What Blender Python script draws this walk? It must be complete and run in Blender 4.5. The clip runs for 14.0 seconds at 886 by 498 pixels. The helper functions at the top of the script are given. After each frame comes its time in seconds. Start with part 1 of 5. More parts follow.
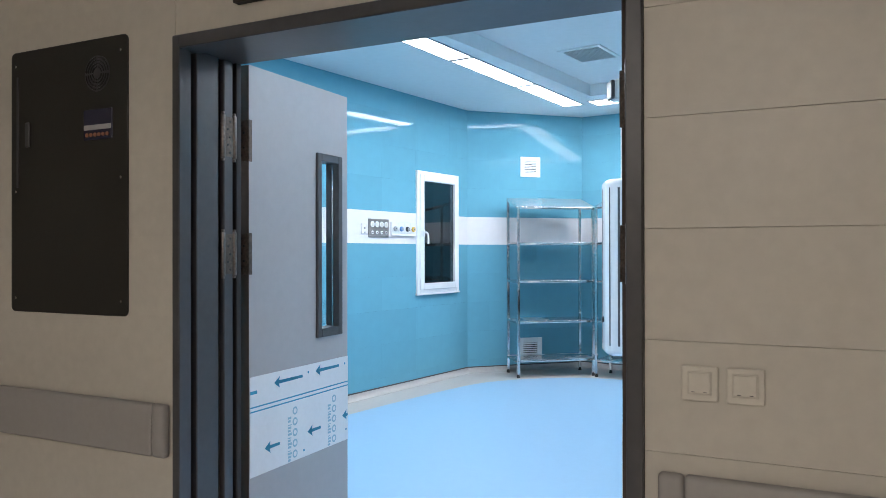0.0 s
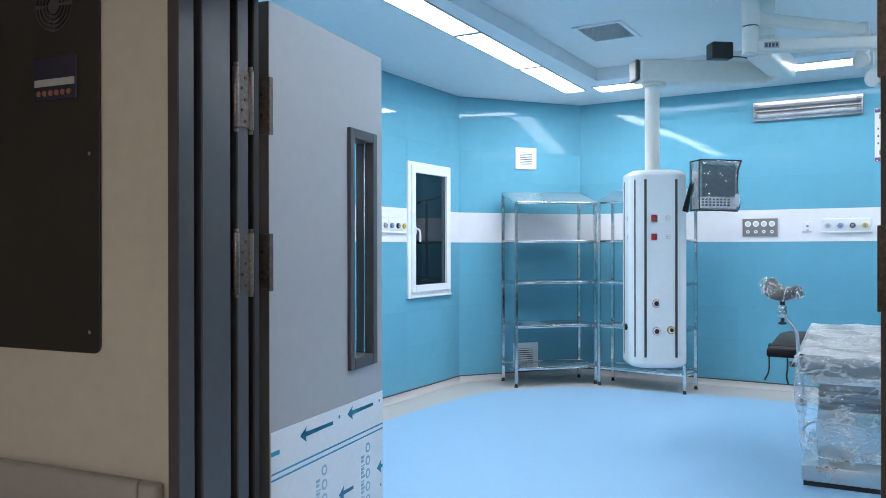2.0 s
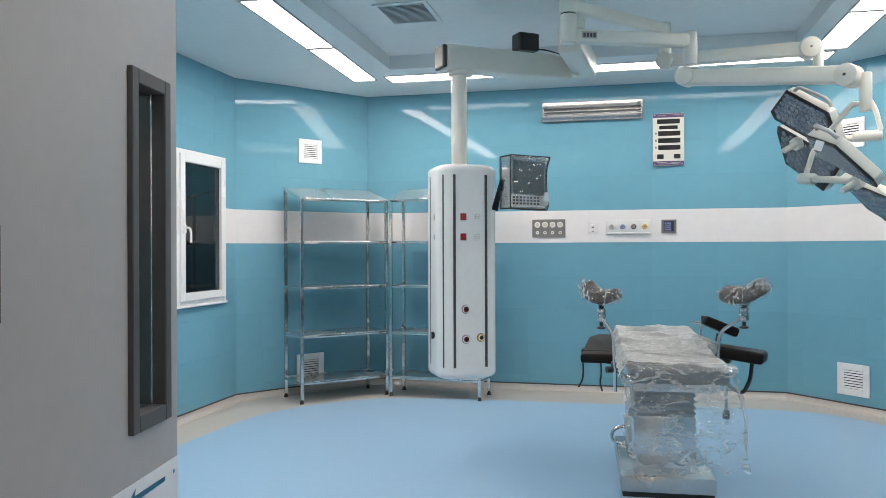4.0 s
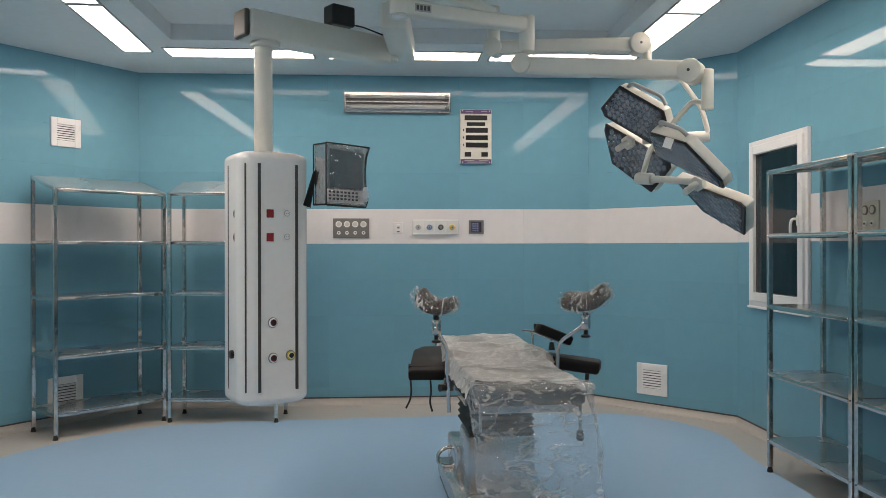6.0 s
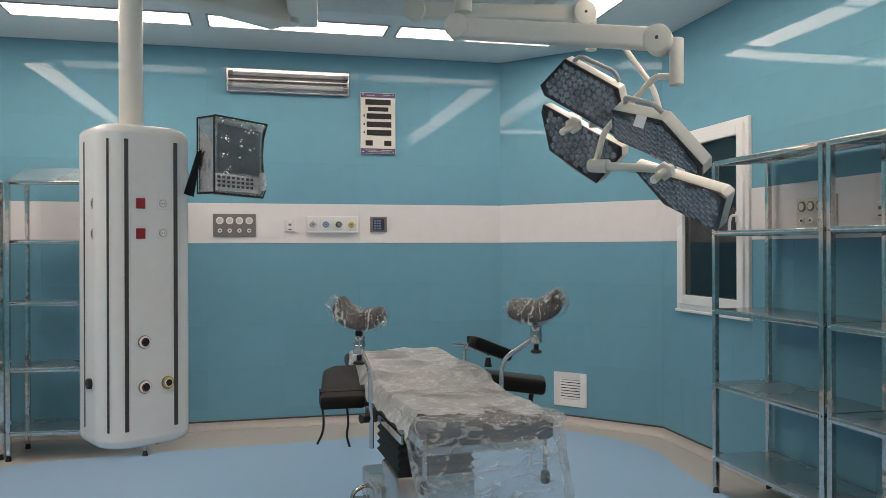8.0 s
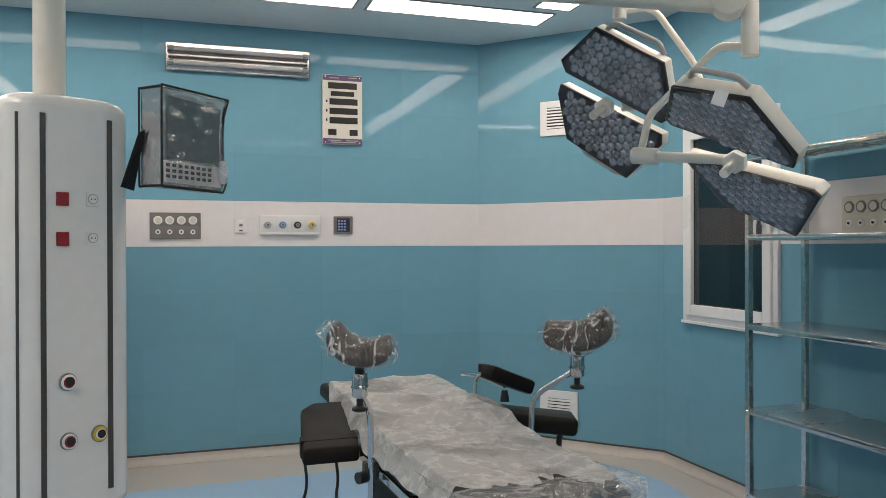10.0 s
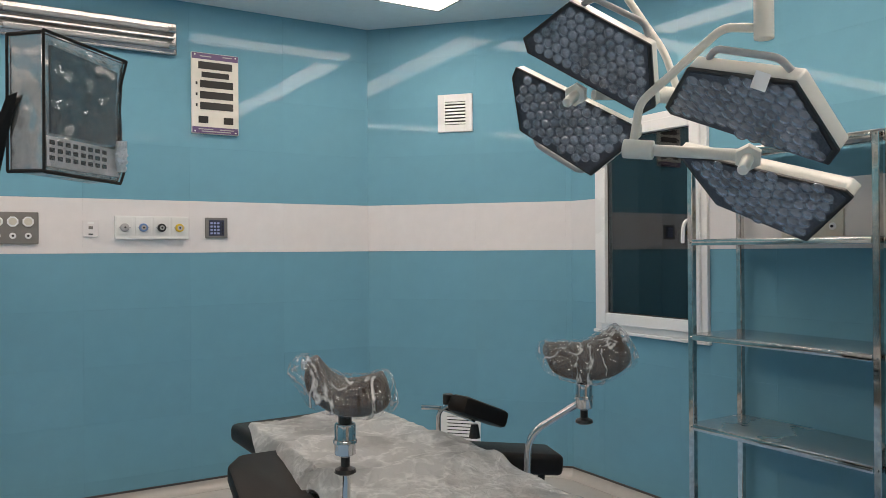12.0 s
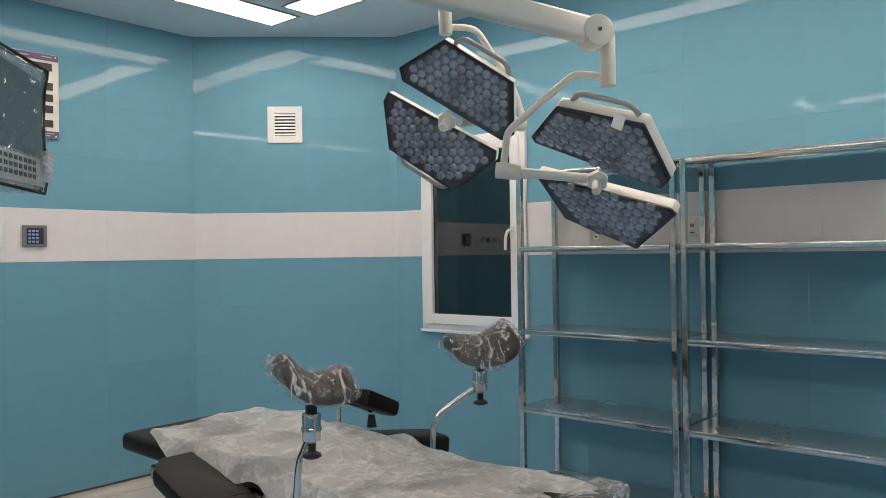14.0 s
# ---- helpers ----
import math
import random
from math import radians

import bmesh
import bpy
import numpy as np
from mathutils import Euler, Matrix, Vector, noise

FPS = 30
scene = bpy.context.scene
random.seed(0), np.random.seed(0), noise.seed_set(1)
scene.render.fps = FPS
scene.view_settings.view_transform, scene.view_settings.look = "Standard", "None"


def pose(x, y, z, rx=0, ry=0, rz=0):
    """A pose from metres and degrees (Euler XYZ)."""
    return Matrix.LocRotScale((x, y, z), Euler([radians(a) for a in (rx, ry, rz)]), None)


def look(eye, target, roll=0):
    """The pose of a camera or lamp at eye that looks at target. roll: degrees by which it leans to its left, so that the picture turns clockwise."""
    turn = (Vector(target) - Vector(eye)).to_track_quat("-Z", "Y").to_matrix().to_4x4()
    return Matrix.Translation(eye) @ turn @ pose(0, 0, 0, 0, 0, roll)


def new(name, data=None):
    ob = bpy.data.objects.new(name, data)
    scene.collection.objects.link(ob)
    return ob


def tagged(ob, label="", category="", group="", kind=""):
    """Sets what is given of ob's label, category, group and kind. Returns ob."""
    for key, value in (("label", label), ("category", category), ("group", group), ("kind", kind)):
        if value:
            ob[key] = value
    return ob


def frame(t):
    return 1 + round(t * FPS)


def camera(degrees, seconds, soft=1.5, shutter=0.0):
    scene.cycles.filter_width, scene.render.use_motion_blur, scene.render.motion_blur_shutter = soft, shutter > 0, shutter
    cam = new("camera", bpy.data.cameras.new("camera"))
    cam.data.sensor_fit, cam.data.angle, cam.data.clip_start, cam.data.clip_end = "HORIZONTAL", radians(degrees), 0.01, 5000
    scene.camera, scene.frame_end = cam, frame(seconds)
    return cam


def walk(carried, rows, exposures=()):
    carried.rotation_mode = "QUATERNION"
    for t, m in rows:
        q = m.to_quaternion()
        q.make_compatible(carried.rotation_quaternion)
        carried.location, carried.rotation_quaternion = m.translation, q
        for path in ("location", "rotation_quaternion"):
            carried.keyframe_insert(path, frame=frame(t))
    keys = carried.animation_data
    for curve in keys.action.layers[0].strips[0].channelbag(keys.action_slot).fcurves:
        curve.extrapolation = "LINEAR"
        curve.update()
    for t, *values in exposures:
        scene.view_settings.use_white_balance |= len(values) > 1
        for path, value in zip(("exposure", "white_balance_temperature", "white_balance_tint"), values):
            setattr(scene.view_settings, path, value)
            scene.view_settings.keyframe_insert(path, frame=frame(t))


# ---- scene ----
cam = camera(59.6, 14.0, 0.85)
PATH = [
    (0, (0.276, 1.558, 1.385), (-0.843, 3.215, 1.393), -0.1),
    (0.5, (0.13, 1.68, 1.391), (-0.986, 3.34, 1.395), -0.2),
    (1, (-0.025, 1.784, 1.407), (-1.137, 3.446, 1.408), -0.1),
    (1.5, (-0.223, 1.87, 1.395), (-1.317, 3.544, 1.394), -0.1),
    (2, (-0.44, 1.972, 1.418), (-1.462, 3.692, 1.414), -0.1),
    (2.5, (-0.596, 2.089, 1.417), (-1.507, 3.87, 1.413), -0.2),
    (3, (-0.71, 2.215, 1.406), (-1.492, 4.056, 1.402), -0.1),
    (3.5, (-0.824, 2.353, 1.413), (-1.448, 4.254, 1.411), -0.2),
    (5.8, (-1.265, 3.061, 1.421), (-1.18, 5.059, 1.418), -0.0),
    (6, (-1.287, 3.126, 1.431), (-1.157, 5.122, 1.428), -0.1),
    (6.5, (-1.323, 3.293, 1.431), (-1.09, 5.28, 1.429), -0.1),
    (7, (-1.372, 3.499, 1.42), (-1.05, 5.473, 1.42), -0.2),
    (7.5, (-1.414, 3.704, 1.439), (-1.019, 5.665, 1.438), -0.2),
    (8, (-1.449, 3.892, 1.421), (-0.995, 5.839, 1.42), -0.2),
    (8.2, (-1.456, 3.971, 1.412), (-0.985, 5.915, 1.412), -0.3),
    (10.5, (-1.614, 4.87, 1.466), (-0.942, 6.754, 1.463), -0.1),
    (11, (-1.663, 5.063, 1.466), (-0.919, 6.919, 1.468), -0.1),
    (11.5, (-1.712, 5.222, 1.479), (-0.836, 7.02, 1.484), -0.2),
    (12, (-1.813, 5.371, 1.472), (-0.775, 7.08, 1.476), -0.4),
    (12.5, (-1.945, 5.498, 1.478), (-0.747, 7.1, 1.484), -0.5),
    (13, (-2.072, 5.535, 1.476), (-0.736, 7.023, 1.482), -0.6),
    (13.5, (-2.201, 5.504, 1.465), (-0.772, 6.902, 1.479), -0.6),
    (14, (-2.384, 5.442, 1.481), (-0.871, 6.751, 1.495), -0.8),
]
EXPOSURES = [(0.0, 1.32, 5850, 12), (1.0, 1.26, 5680, 12), (2.0, 1.22, 5750, 11), (3.0, 1.11, 6200, 11), (3.5, 1.06, 6750, 13), (5.8, 0.36, 8100, 20), (8.0, 0.39, 8100, 20), (14.0, 0.47, 8100, 20)]
walk(cam, [(t, look(eye, target, roll)) for t, eye, target, roll in PATH], EXPOSURES)

# ---- light and exposure ----
world = bpy.data.worlds.new("world")
scene.world = world
world.use_nodes = True
world.node_tree.nodes["Background"].inputs[0].default_value = (0.02, 0.02, 0.022, 1)
PANEL_POWER = {"west": 14.0, "north": 6.8, "east": 8.5, "south": 8.0}
# strength of the unseen panel added to light the corridor
CORRIDOR_FILL_POWER = 14.2


# ---- materials ----
def mat(name, color, rough=0.5, metal=0.0, spread=0.06, scale=6.0, bump=0.0, bump_scale=60.0, spec=0.5, coat=0.0, stain=0.0, rough_spread=0.08, wavy=0.0, rand=0.0):
    """A surface with grain and stains at two scales."""
    m = bpy.data.materials.new(name)
    m.use_nodes = True
    t = m.node_tree
    n, l = t.nodes, t.links
    b = n["Principled BSDF"]
    b.inputs["Metallic"].default_value = metal
    b.inputs["Specular IOR Level"].default_value = spec
    b.inputs["Coat Weight"].default_value = coat
    b.inputs["Coat Roughness"].default_value = 0.05
    tc = n.new("ShaderNodeTexCoord")
    fine, broad = n.new("ShaderNodeTexNoise"), n.new("ShaderNodeTexNoise")
    fine.inputs["Scale"].default_value, fine.inputs["Detail"].default_value = scale * 8, 4
    broad.inputs["Scale"].default_value, broad.inputs["Detail"].default_value = scale * 0.35, 5
    l.new(tc.outputs["Object"], fine.inputs["Vector"])
    l.new(tc.outputs["Object"], broad.inputs["Vector"])
    add = n.new("ShaderNodeMath")
    add.operation = "ADD"
    l.new(fine.outputs[0], add.inputs[0])
    l.new(broad.outputs[0], add.inputs[1])
    mr = n.new("ShaderNodeMapRange")
    mr.inputs["From Min"].default_value, mr.inputs["From Max"].default_value = 0.7, 1.3
    mr.inputs["To Min"].default_value, mr.inputs["To Max"].default_value = 1 - spread - stain, 1 + spread
    l.new(add.outputs[0], mr.inputs["Value"])
    val = mr.outputs[0]
    if rand:
        oi = n.new("ShaderNodeObjectInfo")
        r2 = n.new("ShaderNodeMapRange")
        r2.inputs["To Min"].default_value, r2.inputs["To Max"].default_value = 1 - rand, 1 + rand
        l.new(oi.outputs["Random"], r2.inputs["Value"])
        mu = n.new("ShaderNodeMath")
        mu.operation = "MULTIPLY"
        l.new(val, mu.inputs[0])
        l.new(r2.outputs[0], mu.inputs[1])
        val = mu.outputs[0]
    mix = n.new("ShaderNodeMix")
    mix.data_type, mix.blend_type = "RGBA", "MULTIPLY"
    mix.inputs["Factor"].default_value = 1
    mix.inputs["A"].default_value = (*color, 1)
    l.new(val, mix.inputs["B"])
    l.new(mix.outputs["Result"], b.inputs["Base Color"])
    rr = n.new("ShaderNodeMapRange")
    rr.inputs["From Min"].default_value, rr.inputs["From Max"].default_value = 0.3, 0.7
    rr.inputs["To Min"].default_value, rr.inputs["To Max"].default_value = max(0.0, rough * (1 - rough_spread)), min(1, rough * (1 + rough_spread))
    l.new(broad.outputs[0], rr.inputs["Value"])
    l.new(rr.outputs[0], b.inputs["Roughness"])
    if bump or wavy:
        bn = n.new("ShaderNodeTexNoise")
        bn.inputs["Scale"].default_value, bn.inputs["Detail"].default_value = bump_scale, 3 if bump else 1
        l.new(tc.outputs["Object"], bn.inputs["Vector"])
        bp = n.new("ShaderNodeBump")
        bp.inputs["Strength"].default_value = bump or wavy
        bp.inputs["Distance"].default_value = 0.002 if bump else 0.01
        l.new(bn.outputs[0], bp.inputs["Height"])
        l.new(bp.outputs[0], b.inputs["Normal"])
    return m


def glow(name, color, strength):
    m = bpy.data.materials.new(name)
    m.use_nodes = True
    b = m.node_tree.nodes["Principled BSDF"]
    b.inputs["Base Color"].default_value = (0.8, 0.8, 0.8, 1)
    b.inputs["Emission Color"].default_value = (*color, 1)
    b.inputs["Emission Strength"].default_value = strength
    return m


def clear(name, tint, rough=0.0):
    m = bpy.data.materials.new(name)
    m.use_nodes = True
    b = m.node_tree.nodes["Principled BSDF"]
    b.inputs["Base Color"].default_value = (*tint, 1)
    b.inputs["Transmission Weight"].default_value = 1
    b.inputs["Roughness"].default_value = rough
    b.inputs["IOR"].default_value = 1.45
    return m


def tinted(name, tint, gloss):
    """Dark tinted window glass with a clear mirror sheen."""
    m = bpy.data.materials.new(name)
    m.use_nodes = True
    n, l = m.node_tree.nodes, m.node_tree.links
    n.remove(n["Principled BSDF"])
    tra, gls, mix = n.new("ShaderNodeBsdfTransparent"), n.new("ShaderNodeBsdfGlossy"), n.new("ShaderNodeMixShader")
    tra.inputs["Color"].default_value = (*tint, 1)
    gls.inputs["Roughness"].default_value = 0.02
    mix.inputs[0].default_value = gloss
    l.new(tra.outputs[0], mix.inputs[1])
    l.new(gls.outputs[0], mix.inputs[2])
    l.new(mix.outputs[0], n["Material Output"].inputs["Surface"])
    return m


def film(name, milk, tint=(0.85, 0.86, 0.86), gloss=0.22, size=6.0, depth=0.05, vary=0.7, patch=0.0, line=0.16, shine=0.2, stretch=(1, 1, 1), fine=0.45):
    """Thin crumpled polythene: see-through, glossy, milky in its folds; creases whitened to paint in glints."""
    m = bpy.data.materials.new(name)
    m.use_nodes = True
    t = m.node_tree
    n, l = t.nodes, t.links
    n.remove(n["Principled BSDF"])
    tc, mp = n.new("ShaderNodeTexCoord"), n.new("ShaderNodeMapping")
    mp.inputs["Scale"].default_value = stretch
    l.new(tc.outputs["Object"], mp.inputs["Vector"])

    def crease(scale, twist, detail):
        w = n.new("ShaderNodeTexNoise")
        w.inputs["Scale"].default_value, w.inputs["Detail"].default_value, w.inputs["Distortion"].default_value = scale, detail, twist
        l.new(mp.outputs["Vector"], w.inputs["Vector"])
        off, fold = n.new("ShaderNodeMath"), n.new("ShaderNodeMath")
        off.operation, fold.operation = "SUBTRACT", "ABSOLUTE"
        off.inputs[1].default_value = 0.5
        l.new(w.outputs[0], off.inputs[0])
        l.new(off.outputs[0], fold.inputs[0])
        return w, fold
    warp, big = crease(size, 0.5, 2)
    _, small = crease(size * 2.9, 0.4, 3)
    hgt = n.new("ShaderNodeMath")
    hgt.operation = "MULTIPLY_ADD"
    hgt.inputs[1].default_value = fine
    l.new(small.outputs[0], hgt.inputs[0])
    l.new(big.outputs[0], hgt.inputs[2])
    bp = n.new("ShaderNodeBump")
    bp.inputs["Strength"].default_value, bp.inputs["Distance"].default_value = 1.0, depth
    bp.invert = True
    l.new(hgt.outputs[0], bp.inputs["Height"])
    dif, gls, tra, trn = n.new("ShaderNodeBsdfDiffuse"), n.new("ShaderNodeBsdfGlossy"), n.new("ShaderNodeBsdfTransparent"), n.new("ShaderNodeBsdfTranslucent")
    dif.inputs["Color"].default_value = (*tint, 1)
    trn.inputs["Color"].default_value = (*tint, 1)
    gls.inputs["Roughness"].default_value = shine
    for s in (dif, gls, trn):
        l.new(bp.outputs[0], s.inputs["Normal"])
    half = n.new("ShaderNodeMixShader")
    half.inputs[0].default_value = 0.35
    l.new(dif.outputs[0], half.inputs[1])
    l.new(trn.outputs[0], half.inputs[2])
    # extra milk along the crease lines paints bright streaks of highlight
    mr = n.new("ShaderNodeMapRange")
    mr.inputs["From Min"].default_value, mr.inputs["From Max"].default_value = 0.0, line
    mr.inputs["To Min"].default_value, mr.inputs["To Max"].default_value = min(1.0, milk + 0.25 * vary), max(0.0, milk - 0.12 * vary)
    l.new(hgt.outputs[0], mr.inputs["Value"])
    cling, keep, mul = n.new("ShaderNodeTexNoise"), n.new("ShaderNodeMapRange"), n.new("ShaderNodeMath")
    cling.inputs["Scale"].default_value, cling.inputs["Detail"].default_value = 4.5, 4
    l.new(tc.outputs["Object"], cling.inputs["Vector"])
    keep.inputs["From Min"].default_value, keep.inputs["From Max"].default_value = 0.36, 0.52
    keep.inputs["To Min"].default_value = 1 - patch
    l.new(cling.outputs[0], keep.inputs["Value"])
    mul.operation = "MULTIPLY"
    l.new(mr.outputs[0], mul.inputs[0])
    l.new(keep.outputs[0], mul.inputs[1])
    a = n.new("ShaderNodeMixShader")
    l.new(mul.outputs[0], a.inputs[0])
    l.new(tra.outputs[0], a.inputs[1])
    l.new(half.outputs[0], a.inputs[2])
    c = n.new("ShaderNodeMixShader")
    c.inputs[0].default_value = gloss
    l.new(a.outputs[0], c.inputs[1])
    l.new(gls.outputs[0], c.inputs[2])
    l.new(c.outputs[0], n["Material Output"].inputs["Surface"])
    return m


BLUE = mat("blue_wall_panel", (0.145, 0.368, 0.47), 0.035, spread=0.03, scale=1.2, spec=0.17, wavy=0.04, bump_scale=2.2, rough_spread=0.3, rand=0.025)
BAND = mat("white_wall_panel", (0.76, 0.73, 0.73), 0.12, spread=0.03, scale=1.5, spec=0.5, wavy=0.04, bump_scale=2.5, rand=0.01)
SEAM = mat("panel_joint", (0.125, 0.34, 0.43), 0.5)
CEIL = mat("white_ceiling_paint", (0.77, 0.785, 0.79), 0.45, spread=0.03, scale=2, bump=0.05, bump_scale=90)
VINYL = mat("blue_vinyl", (0.295, 0.475, 0.66), 0.34, spread=0.018, scale=2, bump=0.03, bump_scale=300, stain=0.012, rough_spread=0.06)
BORDER = mat("beige_vinyl", (0.5, 0.47, 0.44), 0.34, spread=0.03, scale=3, bump=0.03, bump_scale=300, stain=0.03, rough_spread=0.1)
CAPM = mat("grey_cove_cap", (0.075, 0.068, 0.07), 0.45)
PVC = mat("white_pvc", (0.8, 0.8, 0.8), 0.28, spread=0.02)
BOARDM = mat("pale_printed_board", (0.7, 0.67, 0.61), 0.3, spread=0.02)
# near-black for the depth behind windows and grilles: shade put into colour
VOID_SHADE = mat("painted_void_shade", (0.02, 0.022, 0.025), 0.7)
GLASS = tinted("window_glass", (0.3, 0.4, 0.45), 0.12)
PANE = clear("door_glass", (0.9, 0.95, 0.95))
STEEL = mat("polished_stainless", (0.68, 0.65, 0.62), 0.13, 1.0, spread=0.25, scale=5, rough_spread=0.5, wavy=0.12, bump_scale=14)
SHEET = mat("brushed_stainless_sheet", (0.6, 0.6, 0.6), 0.26, 0.88, spread=0.08, scale=4, rough_spread=0.35)
CHROME = mat("chrome", (0.62, 0.62, 0.62), 0.1, 1.0, spread=0.05)
RUBBER = mat("black_rubber", (0.018, 0.018, 0.018), 0.55)
LEATHER = mat("black_upholstery", (0.012, 0.0095, 0.009), 0.45, spread=0.15, spec=0.18, bump=0.25, bump_scale=220)
BROWN = mat("dark_moulded_pad", (0.05, 0.034, 0.027), 0.45, spread=0.12)
CREAM = mat("cream_enamel", (0.72, 0.7, 0.64), 0.3, spread=0.03, scale=3)
ENAMEL = mat("white_enamel", (0.76, 0.76, 0.75), 0.25, spread=0.025, scale=3, coat=0.2)
GREY = mat("dark_grey_plastic", (0.06, 0.06, 0.06), 0.4)
BLACK = mat("black_plastic", (0.012, 0.012, 0.013), 0.3)
RED = mat("red_plastic", (0.3, 0.012, 0.02), 0.35)
BROWNM = mat("socket_grey", (0.19, 0.18, 0.17), 0.38)
PURPLE = mat("purple_print", (0.12, 0.07, 0.17), 0.4)
IVORY = mat("ivory_plastic", (0.62, 0.58, 0.5), 0.4)
BLUEP = mat("blue_plastic", (0.12, 0.25, 0.5), 0.35)
YELLOW = mat("yellow_plastic", (0.65, 0.42, 0.03), 0.35)
SILVERP = mat("grey_plastic", (0.4, 0.4, 0.4), 0.4)
DOORP = mat("grey_door_paint", (0.37, 0.37, 0.38), 0.42, spread=0.04, scale=3, bump=0.05, bump_scale=160)
FRAMEP = mat("grey_frame_paint", (0.068, 0.066, 0.07), 0.32, spread=0.08, scale=4, bump=0.06, bump_scale=60, stain=0.06)
TILE = mat("beige_wall_tile", (0.56, 0.52, 0.45), 0.42, spread=0.04, scale=3, rand=0.015, bump=0.05, bump_scale=40, stain=0.03)
GROUT = mat("beige_grout", (0.46, 0.41, 0.34), 0.8)
RAIL = mat("grey_bumper_rail", (0.33, 0.31, 0.29), 0.45, spread=0.04)
PANELM = mat("dark_olive_steel", (0.02, 0.0185, 0.0145), 0.45, spread=0.1, bump=0.12, bump_scale=220)
# near-black that paints the shade in the jamb recesses
RECESS_SHADE = mat("painted_recess_shade", (0.018, 0.016, 0.015), 0.7)
BROWNP = mat("brown_edge_paint", (0.07, 0.052, 0.042), 0.5, spread=0.12, scale=5, bump=0.05, bump_scale=90)
BRASS = mat("aged_hinge_steel", (0.12, 0.092, 0.072), 0.38, 0.35, spread=0.3, scale=14, stain=0.3)
HINGES = mat("worn_hinge_barrel", (0.24, 0.205, 0.18), 0.32, 0.85, spread=0.25, scale=18, stain=0.3)
FILMW = mat("white_protective_film", (0.72, 0.75, 0.78), 0.3, spread=0.03, wavy=0.2, bump_scale=14)
PRINT = mat("cyan_print", (0.03, 0.27, 0.46), 0.4)
PRINTL = mat("pale_cyan_print", (0.3, 0.5, 0.6), 0.4)
SILVER = mat("silver_cloth", (0.6, 0.59, 0.59), 0.24, 0.85, spread=0.15, scale=9, wavy=1.0, bump_scale=14)
TAPE = mat("black_seam_tape", (0.008, 0.008, 0.009), 0.75)
LAMPM = mat("dull_chrome", (0.5, 0.48, 0.47), 0.22, 0.85, spread=0.2, scale=7)
CLEARV = film("clear_vinyl_front", 0.1, (0.3, 0.34, 0.36), 0.1, 5, 0.02, shine=0.12)
WRAP = film("polythene_cover", 0.83, (0.93, 0.92, 0.9), 0.1, 9, 0.035, vary=0.75, patch=0.38, line=0.1, shine=0.2, fine=0.5)
SKIRT = film("polythene_skirt", 0.36, gloss=0.11, size=10, depth=0.04, vary=1.0, patch=0.45, line=0.08, shine=0.12, stretch=(0.55, 1, 1.2), fine=0.45)
BAG = film("polythene_bag", 0.25, gloss=0.11, size=15, depth=0.07, vary=2.6, line=0.06, shine=0.1, stretch=(1, 1, 0.4), fine=0.3)
CONC = mat("corridor_paint", (0.5, 0.46, 0.4), 0.6)
CFLOOR = mat("corridor_vinyl", (0.62, 0.58, 0.53), 0.35)
LENSG = mat("lens_plastic", (0.34, 0.35, 0.39), 0.13, 0.7, spread=0.5, scale=30, spec=0.9, wavy=0.3, bump_scale=110)
LENSP = mat("lens_plate", (0.05, 0.054, 0.068), 0.2, spread=0.3, scale=20)
LIGHT = {side: glow("panel_diffuser", (1.0, 0.985, 0.96), power) for side, power in PANEL_POWER.items()}
CLIGHT = glow("corridor_fill_glow", (1.0, 0.9, 0.77), CORRIDOR_FILL_POWER)


# ---- mesh helpers ----
def part(name, bm, material, parent=None, label="", smooth=False):
    me = bpy.data.meshes.new(name)
    bm.to_mesh(me)
    bm.free()
    if smooth:
        for p in me.polygons:
            p.use_smooth = True
        me.set_sharp_from_angle(angle=radians(38))
    me.materials.append(material)
    ob = new(name, me)
    ob.parent = parent
    if label:
        ob["label"] = label
    return ob


def thing(name, m, label, category, group="", kind=""):
    ob = new(name)
    ob.empty_display_size = 0.1
    ob.matrix_basis = m
    return tagged(ob, label, category, group, kind)


def box(x0, x1, y0, y1, z0, z1, bevel=0.0, bm=None, seg=1):
    one = bmesh.new()
    v = [one.verts.new((x, y, z)) for z in (z0, z1) for x, y in ((x0, y0), (x1, y0), (x1, y1), (x0, y1))]
    for f in ((3, 2, 1, 0), (4, 5, 6, 7), (0, 1, 5, 4), (1, 2, 6, 5), (2, 3, 7, 6), (3, 0, 4, 7)):
        one.faces.new([v[i] for i in f])
    if bevel:
        bmesh.ops.bevel(one, geom=one.edges[:], offset=bevel, segments=seg, affect="EDGES", profile=0.5)
    return join(bm, one)


def join(bm, one):
    if bm is None:
        return one
    me = bpy.data.meshes.new("tmp")
    one.to_mesh(me)
    one.free()
    bm.from_mesh(me)
    bpy.data.meshes.remove(me)
    return bm


def moved(bm, m):
    bmesh.ops.transform(bm, matrix=m, verts=bm.verts[:])
    return bm


def cyl(p0, p1, r0, r1=None, seg=20, bevel=0.0, bm=None):
    p0, p1 = Vector(p0), Vector(p1)
    one = bmesh.new()
    d = p1 - p0
    bmesh.ops.create_cone(one, cap_ends=True, segments=seg, radius1=r0, radius2=r0 if r1 is None else r1, depth=d.length)
    if bevel:
        rim = [e for e in one.edges if len(e.link_faces) == 2 and any(len(f.verts) > 4 for f in e.link_faces)]
        bmesh.ops.bevel(one, geom=rim, offset=bevel, segments=2, affect="EDGES", profile=0.5)
    turn = Vector((0, 0, 1)).rotation_difference(d.normalized()).to_matrix().to_4x4()
    moved(one, Matrix.Translation((p0 + p1) / 2) @ turn)
    return join(bm, one)


